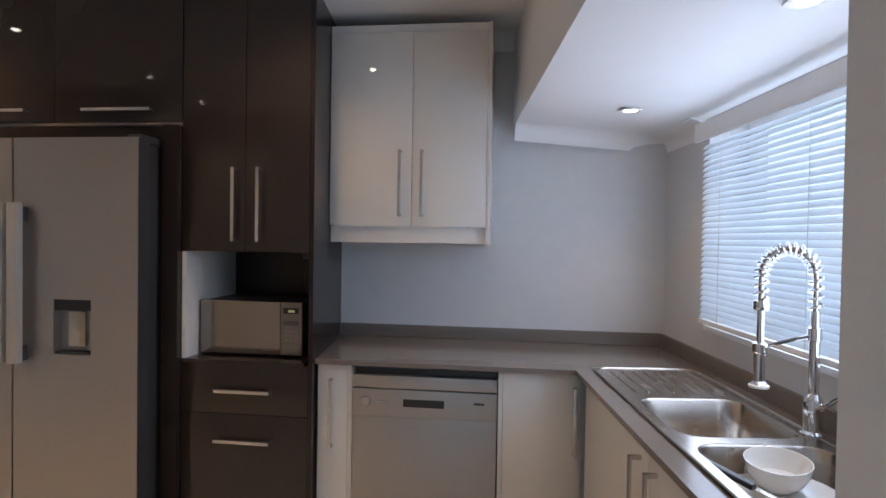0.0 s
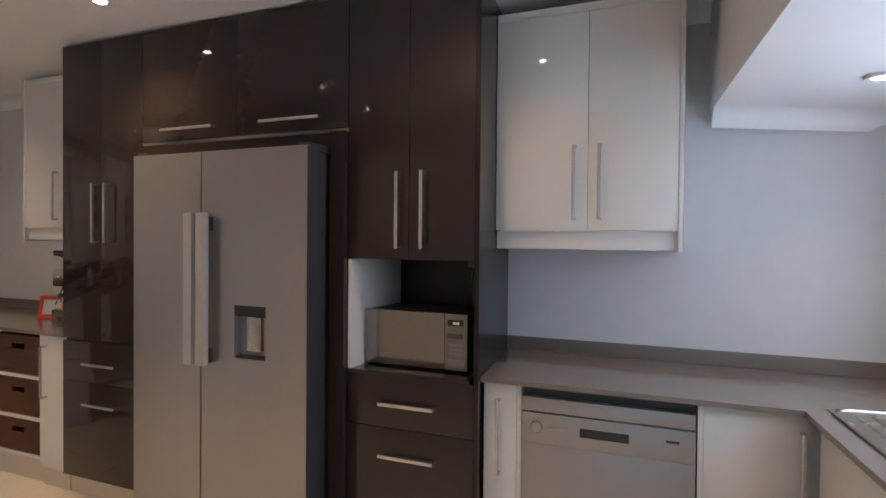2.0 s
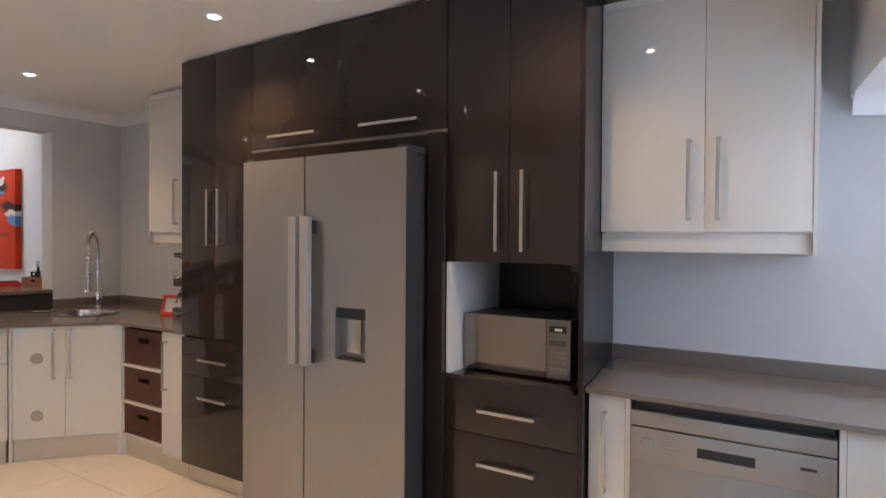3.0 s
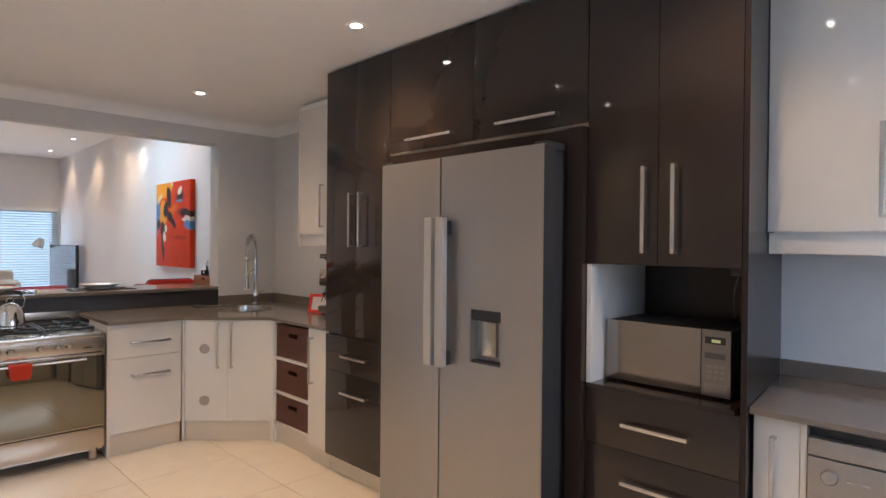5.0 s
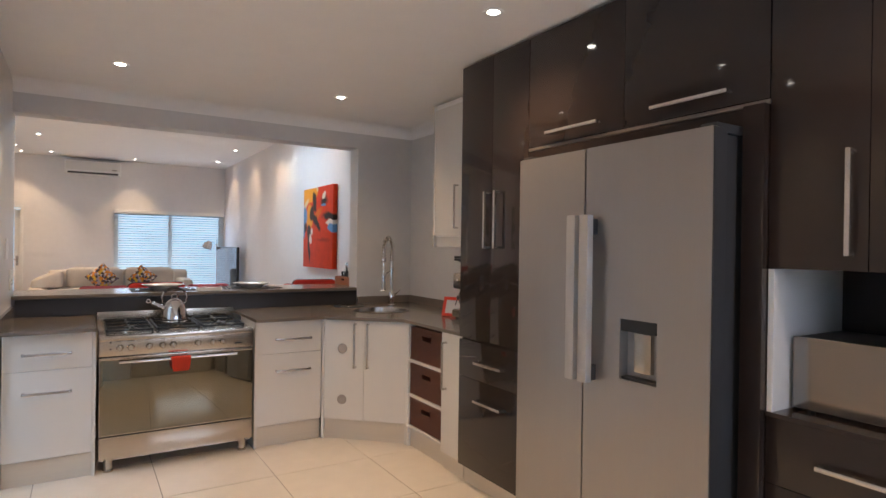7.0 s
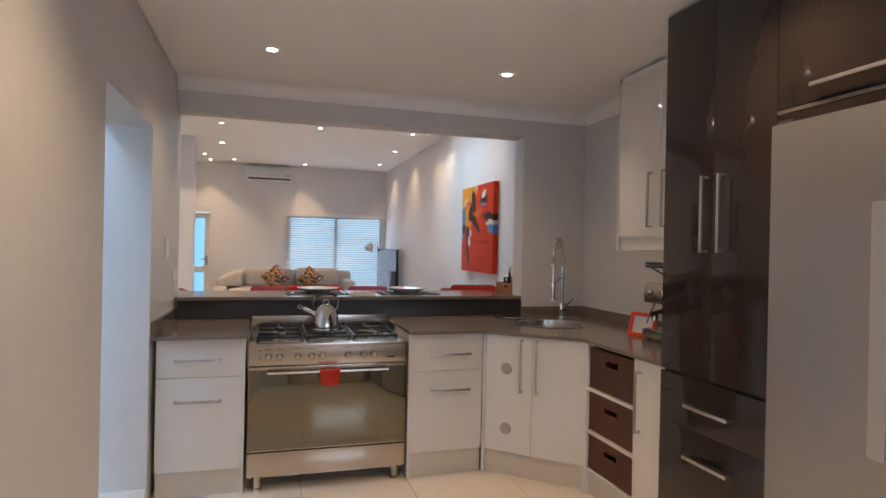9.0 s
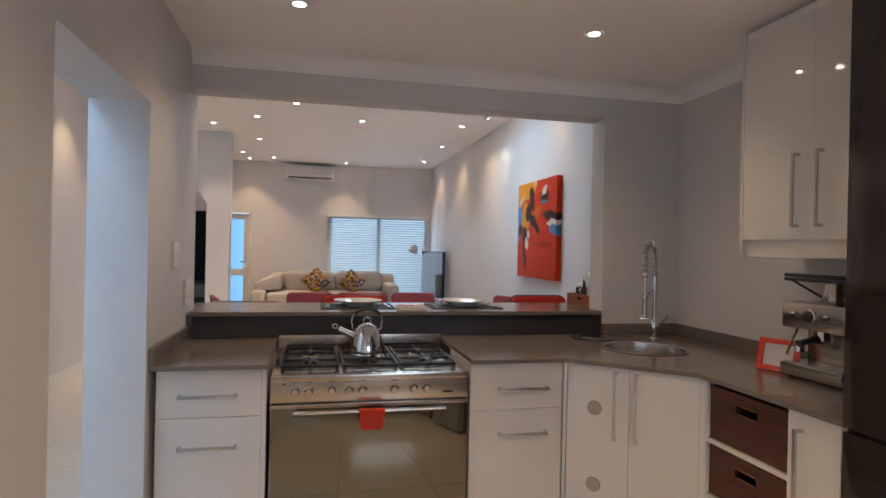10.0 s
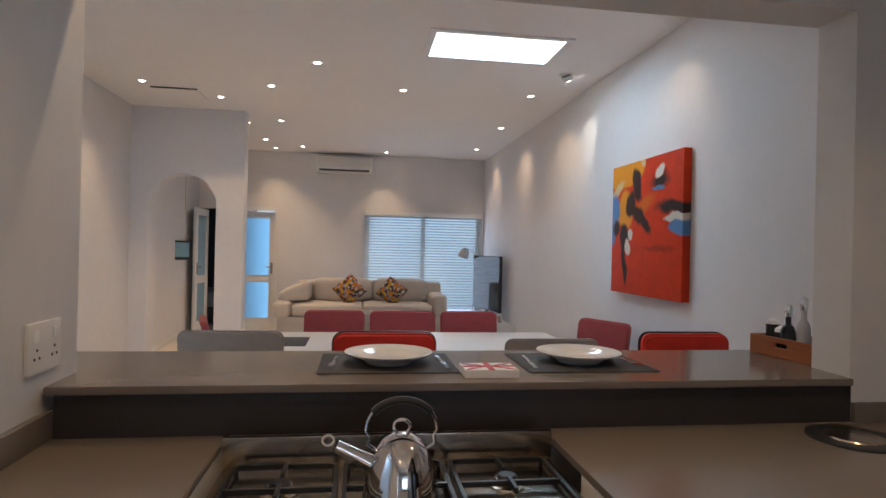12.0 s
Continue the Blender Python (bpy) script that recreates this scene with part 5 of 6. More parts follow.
# ---- lounge ----
def blob_paint(name, ground, blobs, warp=0.075):
    """Paint laid in soft-edged strokes; each stroke is (u, v, half width, half height, turn, softness, colour) on the panel's x and z."""
    m = material(name, ground, 0.6, bump=0.35, bump_scale=60, spec=0.25)
    n, l = m.node_tree.nodes, m.node_tree.links
    b = n["Principled BSDF"]
    tc = n.new("ShaderNodeTexCoord")
    nz = n.new("ShaderNodeTexNoise")
    nz.inputs["Scale"].default_value, nz.inputs["Detail"].default_value = 7.0, 5
    l.new(tc.outputs["Object"], nz.inputs["Vector"])
    sub = n.new("ShaderNodeVectorMath")
    sub.operation = "SUBTRACT"
    sub.inputs[1].default_value = (0.5, 0.5, 0.5)
    l.new(nz.outputs["Color"], sub.inputs[0])
    sc = n.new("ShaderNodeVectorMath")
    sc.operation = "SCALE"
    sc.inputs["Scale"].default_value = warp * 2
    l.new(sub.outputs["Vector"], sc.inputs[0])
    add = n.new("ShaderNodeVectorMath")
    l.new(tc.outputs["Object"], add.inputs[0]), l.new(sc.outputs["Vector"], add.inputs[1])
    fine = n.new("ShaderNodeTexNoise")
    fine.inputs["Scale"].default_value, fine.inputs["Detail"].default_value = 14, 6
    l.new(tc.outputs["Object"], fine.inputs["Vector"])
    base = n.new("ShaderNodeMix")
    base.data_type = "RGBA"
    base.inputs[6].default_value = (*[c * 0.75 for c in ground], 1)
    base.inputs[7].default_value = (*[min(1, c * 1.2) for c in ground], 1)
    l.new(fine.outputs["Fac"], base.inputs[0])
    last = base.outputs[2]
    for u, v, rx, rz, turn, soft, col in blobs:
        mp = n.new("ShaderNodeMapping")
        mp.vector_type = "TEXTURE"
        mp.inputs["Location"].default_value = (u, 0, v)
        mp.inputs["Rotation"].default_value = (0, radians(turn), 0)
        mp.inputs["Scale"].default_value = (rx, 50, rz)
        l.new(add.outputs["Vector"], mp.inputs["Vector"])
        ln = n.new("ShaderNodeVectorMath")
        ln.operation = "LENGTH"
        l.new(mp.outputs["Vector"], ln.inputs[0])
        rg_ = n.new("ShaderNodeMapRange")
        rg_.inputs["From Min"].default_value, rg_.inputs["From Max"].default_value = 1 + soft, 1 - soft
        l.new(ln.outputs["Value"], rg_.inputs["Value"])
        mx = n.new("ShaderNodeMix")
        mx.data_type = "RGBA"
        l.new(rg_.outputs["Result"], mx.inputs[0])
        l.new(last, mx.inputs[6])
        mx.inputs[7].default_value = (*col, 1)
        last = mx.outputs[2]
    l.new(last, b.inputs["Base Color"])
    return m


YEL, DRK, WHT, BLU, CRM, ORG = (0.72, 0.27, 0.02), (0.035, 0.018, 0.016), (0.66, 0.58, 0.50), (0.10, 0.22, 0.42), (0.66, 0.48, 0.26), (0.62, 0.13, 0.012)
RED = (0.63, 0.042, 0.008)
RED_SHADE = (0.36, 0.025, 0.008)
field_strokes = [(-0.29, 0.41, 0.264, 0.101, 0, 0.12, YEL), (-0.27, 0.14, 0.122, 0.144, 0, 0.12, YEL), (-0.10, 0.44, 0.138, 0.083, -20, 0.15, YEL), (-0.41, 0.31, 0.124, 0.039, -30, 0.35, CRM),
                 (0.01, 0.48, 0.032, 0.035, -20, 0.20, CRM), (-0.45, 0.15, 0.084, 0.129, -10, 0.22, BLU), (-0.48, -0.03, 0.030, 0.092, 0, 0.20, BLU), (0.01, 0.16, 0.151, 0.056, -20, 0.40, ORG),
                 (-0.42, 0.01, 0.064, 0.050, -25, 0.25, DRK), (0.22, -0.15, 0.191, 0.018, 0, 0.60, RED_SHADE)]
figure_strokes = [(-0.09, 0.33, 0.068, 0.123, -14, 0.14, DRK), (-0.18, 0.18, 0.081, 0.097, 6, 0.14, DRK), (-0.07, 0.09, 0.108, 0.064, 30, 0.22, DRK), (0.04, 0.03, 0.039, 0.112, -52, 0.25, DRK),
                  (-0.29, -0.07, 0.068, 0.101, -8, 0.18, DRK), (-0.28, -0.28, 0.043, 0.153, -10, 0.22, DRK), (-0.19, -0.04, 0.042, 0.045, -14, 0.16, WHT), (-0.23, -0.14, 0.036, 0.068, -22, 0.16, WHT),
                  (0.25, 0.32, 0.109, 0.063, -10, 0.40, DRK), (0.25, 0.39, 0.065, 0.036, -20, 0.18, WHT), (0.23, 0.27, 0.084, 0.019, 0, 0.25, BLU), (0.46, 0.12, 0.261, 0.041, 4, 0.30, DRK),
                  (0.49, 0.05, 0.179, 0.032, 0, 0.16, WHT), (0.50, -0.01, 0.137, 0.044, 0, 0.16, BLU)]
art = solid("painting", boxed(-0.505, -0.035, -0.497, 0.54, 0.022, 0.497, bevel=0.003), blob_paint("abstract_oil_paint", RED, field_strokes + figure_strokes, 0.045), "large orange-red abstract canvas with yellow and blue strokes", "painting", pose(-7.10, 3.226, 1.635))

GREYS = [(0.30, 0.10, 0.22, 0.30, 35, 0.3, (0.62, 0.60, 0.58)), (0.10, -0.05, 0.10, 0.34, 40, 0.4, (0.75, 0.73, 0.70)), (-0.10, -0.10, 0.12, 0.05, -20, 0.4, (0.06, 0.055, 0.06)), (-0.25, -0.22, 0.20, 0.10, 20, 0.3, (0.72, 0.70, 0.68)), (-0.3, 0.2, 0.2, 0.12, -30, 0.4, (0.5, 0.48, 0.46))]
solid("flower_canvas", boxed(-0.58, -0.018, -0.415, 0.58, 0.018, 0.415, bevel=0.002), blob_paint("grey_flower_print", (0.22, 0.20, 0.185), GREYS, 0.14), "grey and white flower canvas on the hall wall", "picture", pose(-6.58, -1.379, 1.575, 0, 0, 0))

ac = thing("air_conditioner", pose(-12.9, 0.89, 2.655), "white wall-mounted split air conditioner", "air conditioner")
part("casing", boxed(0.0, -0.45, 0.0, 0.20, 0.45, 0.26, bevel=0.03), WHITE_TRIM, ac)
part("front_panel", boxed(0.20, -0.43, 0.085, 0.206, 0.43, 0.235, bevel=0.002), WHITE_BOARD, ac)
part("louvre", boxed(0.185, -0.40, 0.018, 0.204, 0.40, 0.050, bevel=0.002), FRIDGE_SIDE, ac, "dark outlet slot")
part("top_grille", boxed(0.02, -0.42, 0.256, 0.18, 0.42, 0.266), TAN_CAP, ac)
part("badge", boxed(0.206, 0.30, 0.10, 0.2075, 0.38, 0.118), HANDLE, ac)

# far window with its blind
w2 = thing("window_2", pose(-12.98, 0, 0), "white sliding window door behind a lowered blind", "window", kind="structure")
for a in ((1.26, 0.0, 3.20, 0.06), (1.26, 1.96, 3.20, 2.02), (1.26, 0.06, 1.32, 1.96), (3.14, 0.06, 3.20, 1.96), (2.19, 0.06, 2.26, 1.96)):
    part("window_frame", boxed(-0.03, a[0], a[1], 0.03, a[2], a[3], bevel=0.003), WHITE_TRIM, w2)
for a in ((1.32, 2.19), (2.26, 3.14)):
    pane = part("pane", boxed(-0.004, a[0], 0.06, 0.004, a[1], 1.96), GLASS, w2)
    pane.visible_shadow = False
structure("backdrop_lounge_window", boxed(-15.8, -3.0, -1.0, -15.79, 6.5, 5.0), LOUNGE_GLOW, "bright daylight outside the lounge window")
venetian(pose(-12.862, 1.235, 2.045, 0, 0, 90), "wide white slatted blind lowered over the lounge window", 1.98, 2.00, 0.046, 40, 0.050)

# doors in the end wall
def panel_door(name, m, width, label, glass):
    ob = thing(name, m, label, "door", kind="structure")
    h, s = 1.99, 0.095
    for a in ((0, 0, s, h), (width - s, 0, width, h), (s, 0, width - s, 0.20), (s, 0.80, width - s, 0.92), (s, h - 0.11, width - s, h)):
        part("rail", boxed(a[0], -0.02, a[1], a[2], 0.02, a[3], bevel=0.002), WHITE_TRIM, ob)
    for z0, z1 in ((0.20, 0.80), (0.92, h - 0.11)):
        part("glass_panel", boxed(s - 0.01, -0.004, z0 - 0.01, width - s + 0.01, 0.004, z1 + 0.01), glass, ob, "frosted blue-tinted glass panel")
    hd_ = part("lock_plate", boxed(width - 0.07, -0.026, 0.95, width - 0.035, -0.019, 1.13, bevel=0.002), HANDLE, ob)
    part("door_handle", tube(bmesh.new(), [(width - 0.052, -0.026, 1.06), (width - 0.052, -0.055, 1.06), (width - 0.15, -0.055, 1.06)], 0.008, 8), HANDLE, hd_)
    hb_ = part("lock_plate", boxed(width - 0.07, 0.019, 0.95, width - 0.035, 0.026, 1.13, bevel=0.002), HANDLE, ob)
    part("door_handle", tube(bmesh.new(), [(width - 0.052, 0.026, 1.06), (width - 0.052, 0.055, 1.06), (width - 0.15, 0.055, 1.06)], 0.008, 8), HANDLE, hb_)
    return ob


FROST = glass_material("frosted_door_glass", (0.42, 0.64, 0.82), 0.45)
panel_door("door_1", on_floor(-12.96, -0.855, 90, 1.99), 0.65, "closed white door with two frosted glass panels", FROST)
panel_door("door_2", on_floor(-12.88, -1.255, -3, 1.99), 0.60, "open white door with two frosted glass panels", DAYLIT_PANE)
for nm, a in (("trim_door_1", (-12.9, -0.215, FLOOR, -12.885, -0.165, 2.06)), ("trim_door_2", (-12.9, -0.875, 2.0, -12.885, -0.215, 2.06)), ("trim_door_3", (-12.9, -0.93, FLOOR, -12.885, -0.875, 2.06))):
    structure(nm, boxed(*a, bevel=0.002), WHITE_TRIM, "white painted door architrave")
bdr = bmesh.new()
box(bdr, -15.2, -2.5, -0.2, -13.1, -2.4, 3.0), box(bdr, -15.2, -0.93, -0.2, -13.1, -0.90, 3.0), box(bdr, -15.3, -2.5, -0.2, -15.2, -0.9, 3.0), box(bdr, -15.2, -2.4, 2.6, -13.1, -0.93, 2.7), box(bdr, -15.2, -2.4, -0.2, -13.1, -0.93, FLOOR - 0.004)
# the unlit room's darkness is put into this near-black wall colour
structure("wall_bedroom", bdr, material("unlit_bedroom_dark", (0.05, 0.05, 0.06), 0.7, grain=0.05), "bedroom walls past the open door, coloured near-black as unlit")
bed = thing("bed", on_floor(-14.2, -1.55, h=0.62), "bed with a dark patterned cover in the dim bedroom", "bed")
part("base", boxed(-0.6, -0.7, 0.0, 0.5, 0.5, 0.32, bevel=0.02), DARK_MATT, bed)
part("cover", boxed(-0.62, -0.72, 0.32, 0.52, 0.52, 0.62, bevel=0.06), GREY_FABRIC, bed)
ic = thing("intercom_screen", pose(-11.82, -1.34, 1.34, 0, 0, -55) @ Matrix.Diagonal((1, 1, 1.45, 1)), "small dark wall intercom with a blue screen", "intercom")
part("casing", boxed(-0.13, 0.0, -0.09, 0.13, 0.045, 0.10, bevel=0.008), BLACK_PLASTIC, ic)
part("screen", boxed(-0.09, 0.045, -0.06, 0.11, 0.048, 0.08), BLUE_GLASS, ic, "blue lit screen")
part("bracket", boxed(-0.07, -0.06, -0.05, 0.03, 0.0, 0.05), BLACK_PLASTIC, ic)
part("lead", tube(bmesh.new(), [(-0.05, -0.03, 0.05), (-0.05, -0.03, 1.2)], 0.004, 6), TAN_CAP, ic)
gl = thing("gimbal_downlight", pose(*GIMBAL, L_CEIL), "white tilting ceiling spotlight turned to the wall, lit", "ceiling light")
part("trim_ring", lathe(bmesh.new(), [(0.046, -0.0005), (0.046, -0.008), (0.058, -0.010), (0.066, -0.006), (0.068, 0.0)], 32), WHITE_TRIM, gl)
TILT = pose(0, 0, -0.004, 38, 0, 0) @ pose(0, 0, 0, 0, 24, 0)
part("eyeball", lathe(bmesh.new(), [(0.030, -0.046), (0.036, -0.044), (0.046, -0.026), (0.048, 0.0), (0.0, 0.002)], 28, m=TILT), WHITE_TRIM, gl, "swivelling white lamp head")
part("bulb", lathe(bmesh.new(), [(0.0, -0.058), (0.014, -0.056), (0.024, -0.050), (0.029, -0.043), (0.029, -0.038)], 24, m=TILT), DOWN_GLOW, gl, "glowing lamp face")

ht = thing("ceiling_hatch", pose(-9.42, -0.69, L_CEIL - 0.001), "white ceiling hatch standing slightly ajar", "hatch")
part("panel", boxed(-0.25, -0.22, -0.012, 0.25, 0.22, -0.004, bevel=0.002), CEIL, ht)
# shade in the hatch's open edge, laid on as a black strip
part("gap_shade_edge", boxed(0.25, -0.22, -0.013, 0.258, 0.22, 0.0), BLACK_PLASTIC, ht, "black strip for the shade in the edge gap")

# sofa
sf = thing("sofa", on_floor(-12.0, 1.22, h=0.93), "cream fabric corner sofa with loose back cushions", "sofa")


def soft_block(x0, y0, z0, x1, y1, z1, r=0.05, sag=0.012):
    bm = boxed(x0, y0, z0, x1, y1, z1)
    bmesh.ops.subdivide_edges(bm, edges=list(bm.edges), cuts=6, use_grid_fill=True)
    cx, cy, cz = (x0 + x1) / 2, (y0 + y1) / 2, (z0 + z1) / 2
    hx, hy, hz = (x1 - x0) / 2, (y1 - y0) / 2, (z1 - z0) / 2
    for v in bm.verts:
        p = v.co - Vector((cx, cy, cz))
        q = Vector((max(-hx + r, min(hx - r, p.x)), max(-hy + r, min(hy - r, p.y)), max(-hz + r, min(hz - r, p.z))))
        d = p - q
        if d.length > 1e-6:
            p = q + d.normalized() * r
        p += Vector((noise.noise(v.co * 3.1), noise.noise(v.co * 2.7 + Vector((5, 0, 0))), noise.noise(v.co * 3.3 + Vector((0, 9, 0))))) * sag
        v.co = p + Vector((cx, cy, cz))
    return bm


part("base", soft_block(-0.50, -1.20, 0.05, 0.48, 1.24, 0.42, 0.04), CREAM_FABRIC, sf)
part("back", soft_block(-0.50, -1.0, 0.40, -0.24, 1.24, 0.93, 0.08), CREAM_FABRIC, sf)
part("arm", soft_block(-0.50, 1.02, 0.40, 0.48, 1.24, 0.76, 0.07), CREAM_FABRIC, sf)
part("arm", soft_block(-0.50, -1.24, 0.40, 0.66, -1.0, 0.64, 0.07), CREAM_FABRIC, sf)
for y0, y1 in ((-1.0, 0.0), (0.01, 1.02)):
    part("seat_cushion", soft_block(-0.26, y0, 0.40, 0.50, y1, 0.60, 0.06), CREAM_FABRIC, sf)
for y0, y1 in ((-0.72, 0.14), (0.16, 1.0)):
    part("back_cushion", soft_block(-0.34, y0, 0.58, -0.12, y1, 0.97, 0.09), CREAM_FABRIC, sf)
bm = soft_block(-0.40, -1.20, 0.62, 0.30, -0.76, 0.94, 0.07, 0.015)
for v in bm.verts:
    k_ = max(0.0, min(1.0, (-0.76 - v.co.y) / 0.44))
    v.co.z = 0.62 + (v.co.z - 0.62) * (1 - 0.55 * k_ ** 1.3)
part("side_cushion", bm, CREAM_FABRIC, sf)
for x in (-0.42, 0.4):
    for y in (-1.1, 1.14):
        part("foot", lathe(bmesh.new(), [(0.02, 0.0), (0.026, 0.06)], 12, (x, y, 0)), DARK_MATT, sf)
ot = thing("ottoman", on_floor(-11.25, 1.55, h=0.56), "low beige footstool in front of the sofa", "footstool")
part("cushion", soft_block(-0.30, -0.62, 0.14, 0.30, 0.62, 0.56, 0.06), GREY_FABRIC, ot)
for x in (-0.24, 0.24):
    for y in (-0.55, 0.55):
        part("leg", lathe(bmesh.new(), [(0.016, 0.0), (0.022, 0.15)], 12, (x, y, 0)), DARK_MATT, ot)


def patchwork(name):
    m = material(name, (0.5, 0.2, 0.05), 0.8, bump=0.4, bump_scale=500)
    n, l = m.node_tree.nodes, m.node_tree.links
    tc = n.new("ShaderNodeTexCoord")
    vo = n.new("ShaderNodeTexVoronoi")
    vo.inputs["Scale"].default_value = 27
    l.new(tc.outputs["Object"], vo.inputs["Vector"])
    sp_ = n.new("ShaderNodeSeparateColor")
    l.new(vo.outputs["Color"], sp_.inputs["Color"])
    rp = n.new("ShaderNodeValToRGB")
    rp.color_ramp.interpolation = "CONSTANT"
    cols = [(0.0, (0.07, 0.05, 0.055)), (0.2, (0.66, 0.22, 0.02)), (0.36, (0.66, 0.60, 0.54)), (0.56, (0.16, 0.12, 0.14)), (0.68, (0.62, 0.38, 0.04)), (0.84, (0.36, 0.28, 0.30))]
    while len(rp.color_ramp.elements) < len(cols):
        rp.color_ramp.elements.new(0.5)
    for e, (p, c) in zip(rp.color_ramp.elements, cols):
        e.position, e.color = p, (*c, 1)
    l.new(sp_.outputs["Red"], rp.inputs["Fac"])
    # an orange medallion in the middle
    ln = n.new("ShaderNodeVectorMath")
    ln.operation = "LENGTH"
    l.new(tc.outputs["Object"], ln.inputs[0])
    lt = n.new("ShaderNodeMath")
    lt.operation = "LESS_THAN"
    lt.inputs[1].default_value = 0.075
    l.new(ln.outputs["Value"], lt.inputs[0])
    mx = n.new("ShaderNodeMix")
    mx.data_type = "RGBA"
    mx.inputs[7].default_value = (0.66, 0.17, 0.01, 1)
    l.new(lt.outputs[0], mx.inputs[0]), l.new(rp.outputs["Color"], mx.inputs[6])
    l.new(mx.outputs[2], n["Principled BSDF"].inputs["Base Color"])
    return m


PATCH = patchwork("patterned_cushion_cloth")


def scatter_cushion(m, size):
    bm = bmesh.new()
    k = 12
    for side in (1, -1):
        g = []
        for i in range(k + 1):
            for j in range(k + 1):
                u, v = 2 * i / k - 1, 2 * j / k - 1
                pull = 1 - 0.10 * (1 - abs(u * v)) * (abs(u) ** 4 + abs(v) ** 4) * 0.5
                g.append(bm.verts.new((side * 0.085 * ((1 - u * u) * (1 - v * v)) ** 0.45, u * size * pull, v * size * pull)))
        for i in range(k):
            for j in range(k):
                a = i * (k + 1) + j
                bm.faces.new((g[a], g[a + 1], g[a + k + 2], g[a + k + 1]))
    bmesh.ops.remove_doubles(bm, verts=list(bm.verts), dist=1e-5)
    return solid("scatter_cushion", bm, PATCH, "patterned orange, black and cream cushion on the sofa", "cushion", m, group="sofa cushions")


scatter_cushion(pose(-11.93, 1.03, 0.80, 41, 0, 0), 0.185)
scatter_cushion(pose(-11.93, 1.66, 0.785, 52, 0, 0), 0.175)

# television corner
tu = thing("tv_unit", on_floor(-11.5, 3.02, h=0.44), "low white television unit along the wall", "tv unit")
part("carcass", boxed(-0.85, -0.19, 0.06, 0.85, 0.21, 0.44, bevel=0.004), WHITE_BOARD, tu)
for x in (-0.42, 0.42):
    part("door", boxed(x - 0.41, -0.206, 0.07, x + 0.41, -0.19, 0.43, bevel=0.002), WHITE_GLOSS, tu)
part("plinth", boxed(-0.8, -0.16, 0.0, 0.8, 0.18, 0.06), DARK_MATT, tu)
tv = thing("television", pose(-11.60, 3.03, 0.4405, 0, 0, 9), "flat television on a white unit", "television")
part("panel", boxed(-0.52, 0.0, 0.12, 0.52, 0.045, 0.92, bevel=0.006), BLACK_PLASTIC, tv)
part("screen", boxed(-0.505, -0.002, 0.135, 0.505, 0.0, 0.905), SCREEN, tv, "glossy dark screen")
part("stand", boxed(-0.04, 0.01, 0.02, 0.04, 0.04, 0.14), BLACK_PLASTIC, tv)
part("foot_plate", boxed(-0.25, -0.09, 0.0, 0.25, 0.12, 0.02, bevel=0.004), BLACK_PLASTIC, tv)
for x, y, r in ((-10.85, 2.93, 20), (-10.76, 3.05, 35)):
    pf = thing("photo_frame", pose(x, y, 0.4405, -12, 0, r + 90), "small white picture frame on the tv unit", "picture frame", "frames on the tv unit")
    part("frame_board", boxed(-0.055, -0.006, 0.0, 0.055, 0.006, 0.15, bevel=0.003), WHITE_TRIM, pf)
    part("print", boxed(-0.035, -0.008, 0.03, 0.035, -0.006, 0.12), TAN_CAP, pf)

lp = thing("floor_lamp", on_floor(-12.35, 2.99, h=1.5), "slim chrome floor lamp with a tilted metal shade", "floor lamp")
part("base", lathe(bmesh.new(), [(0.0, 0.0), (0.13, 0.0), (0.13, 0.015), (0.02, 0.025), (0.0, 0.026)], 32), CHROME, lp)
part("pole", tube(bmesh.new(), [(0, 0, 0.02), (0, 0, 1.50)], 0.009, 10), CHROME, lp)
part("arm", tube(bmesh.new(), [(0, 0.06, 1.26), (0, 0, 1.40), (0, -0.12, 1.47)], 0.007, 8), CHROME, lp)
part("shade", lathe(bmesh.new(), [(0.02, 0.09), (0.045, 0.08), (0.085, 0.02), (0.10, -0.08), (0.097, -0.08), (0.082, 0.018), (0.04, 0.075), (0.018, 0.085)], 28, m=pose(0, -0.16, 1.39, -25, 0, 0)), HANDLE, lp, "brushed metal bell shade")
st = thing("glass_side_table", on_floor(-11.9, 2.72, h=0.512), "low glass side table beside the lamp", "side table")
part("glass_top", boxed(-0.22, -0.22, 0.50, 0.22, 0.22, 0.512, bevel=0.003), GLASS, st)
for x in (-0.19, 0.19):
    for y in (-0.19, 0.19):
        part("leg", tube(bmesh.new(), [(x, y, 0.0), (x, y, 0.50)], 0.009, 8), CHROME, st)

# ---- dining ----
tb = thing("dining_table", on_floor(-7.42, 1.55, h=0.755), "long white dining table behind the breakfast bar", "table")
part("tabletop", boxed(-0.47, -1.22, 0.725, 0.47, 1.18, 0.755, bevel=0.004), TABLE_WHITE, tb)
part("apron", boxed(-0.40, -1.12, 0.65, 0.40, 1.08, 0.725), TABLE_WHITE, tb)
for x in (-0.40, 0.40):
    for y in (-1.14, 1.10):
        part("leg", boxed(x - 0.035, y - 0.035, 0.0, x + 0.035, y + 0.035, 0.725, bevel=0.004), TABLE_WHITE, tb)
solid("place_mat", boxed(-7.60, 0.42, 0.7555, -7.20, 0.80, 0.7585), SLATE_MAT, "charcoal place mat on the dining table", "place mat", group="place mats")


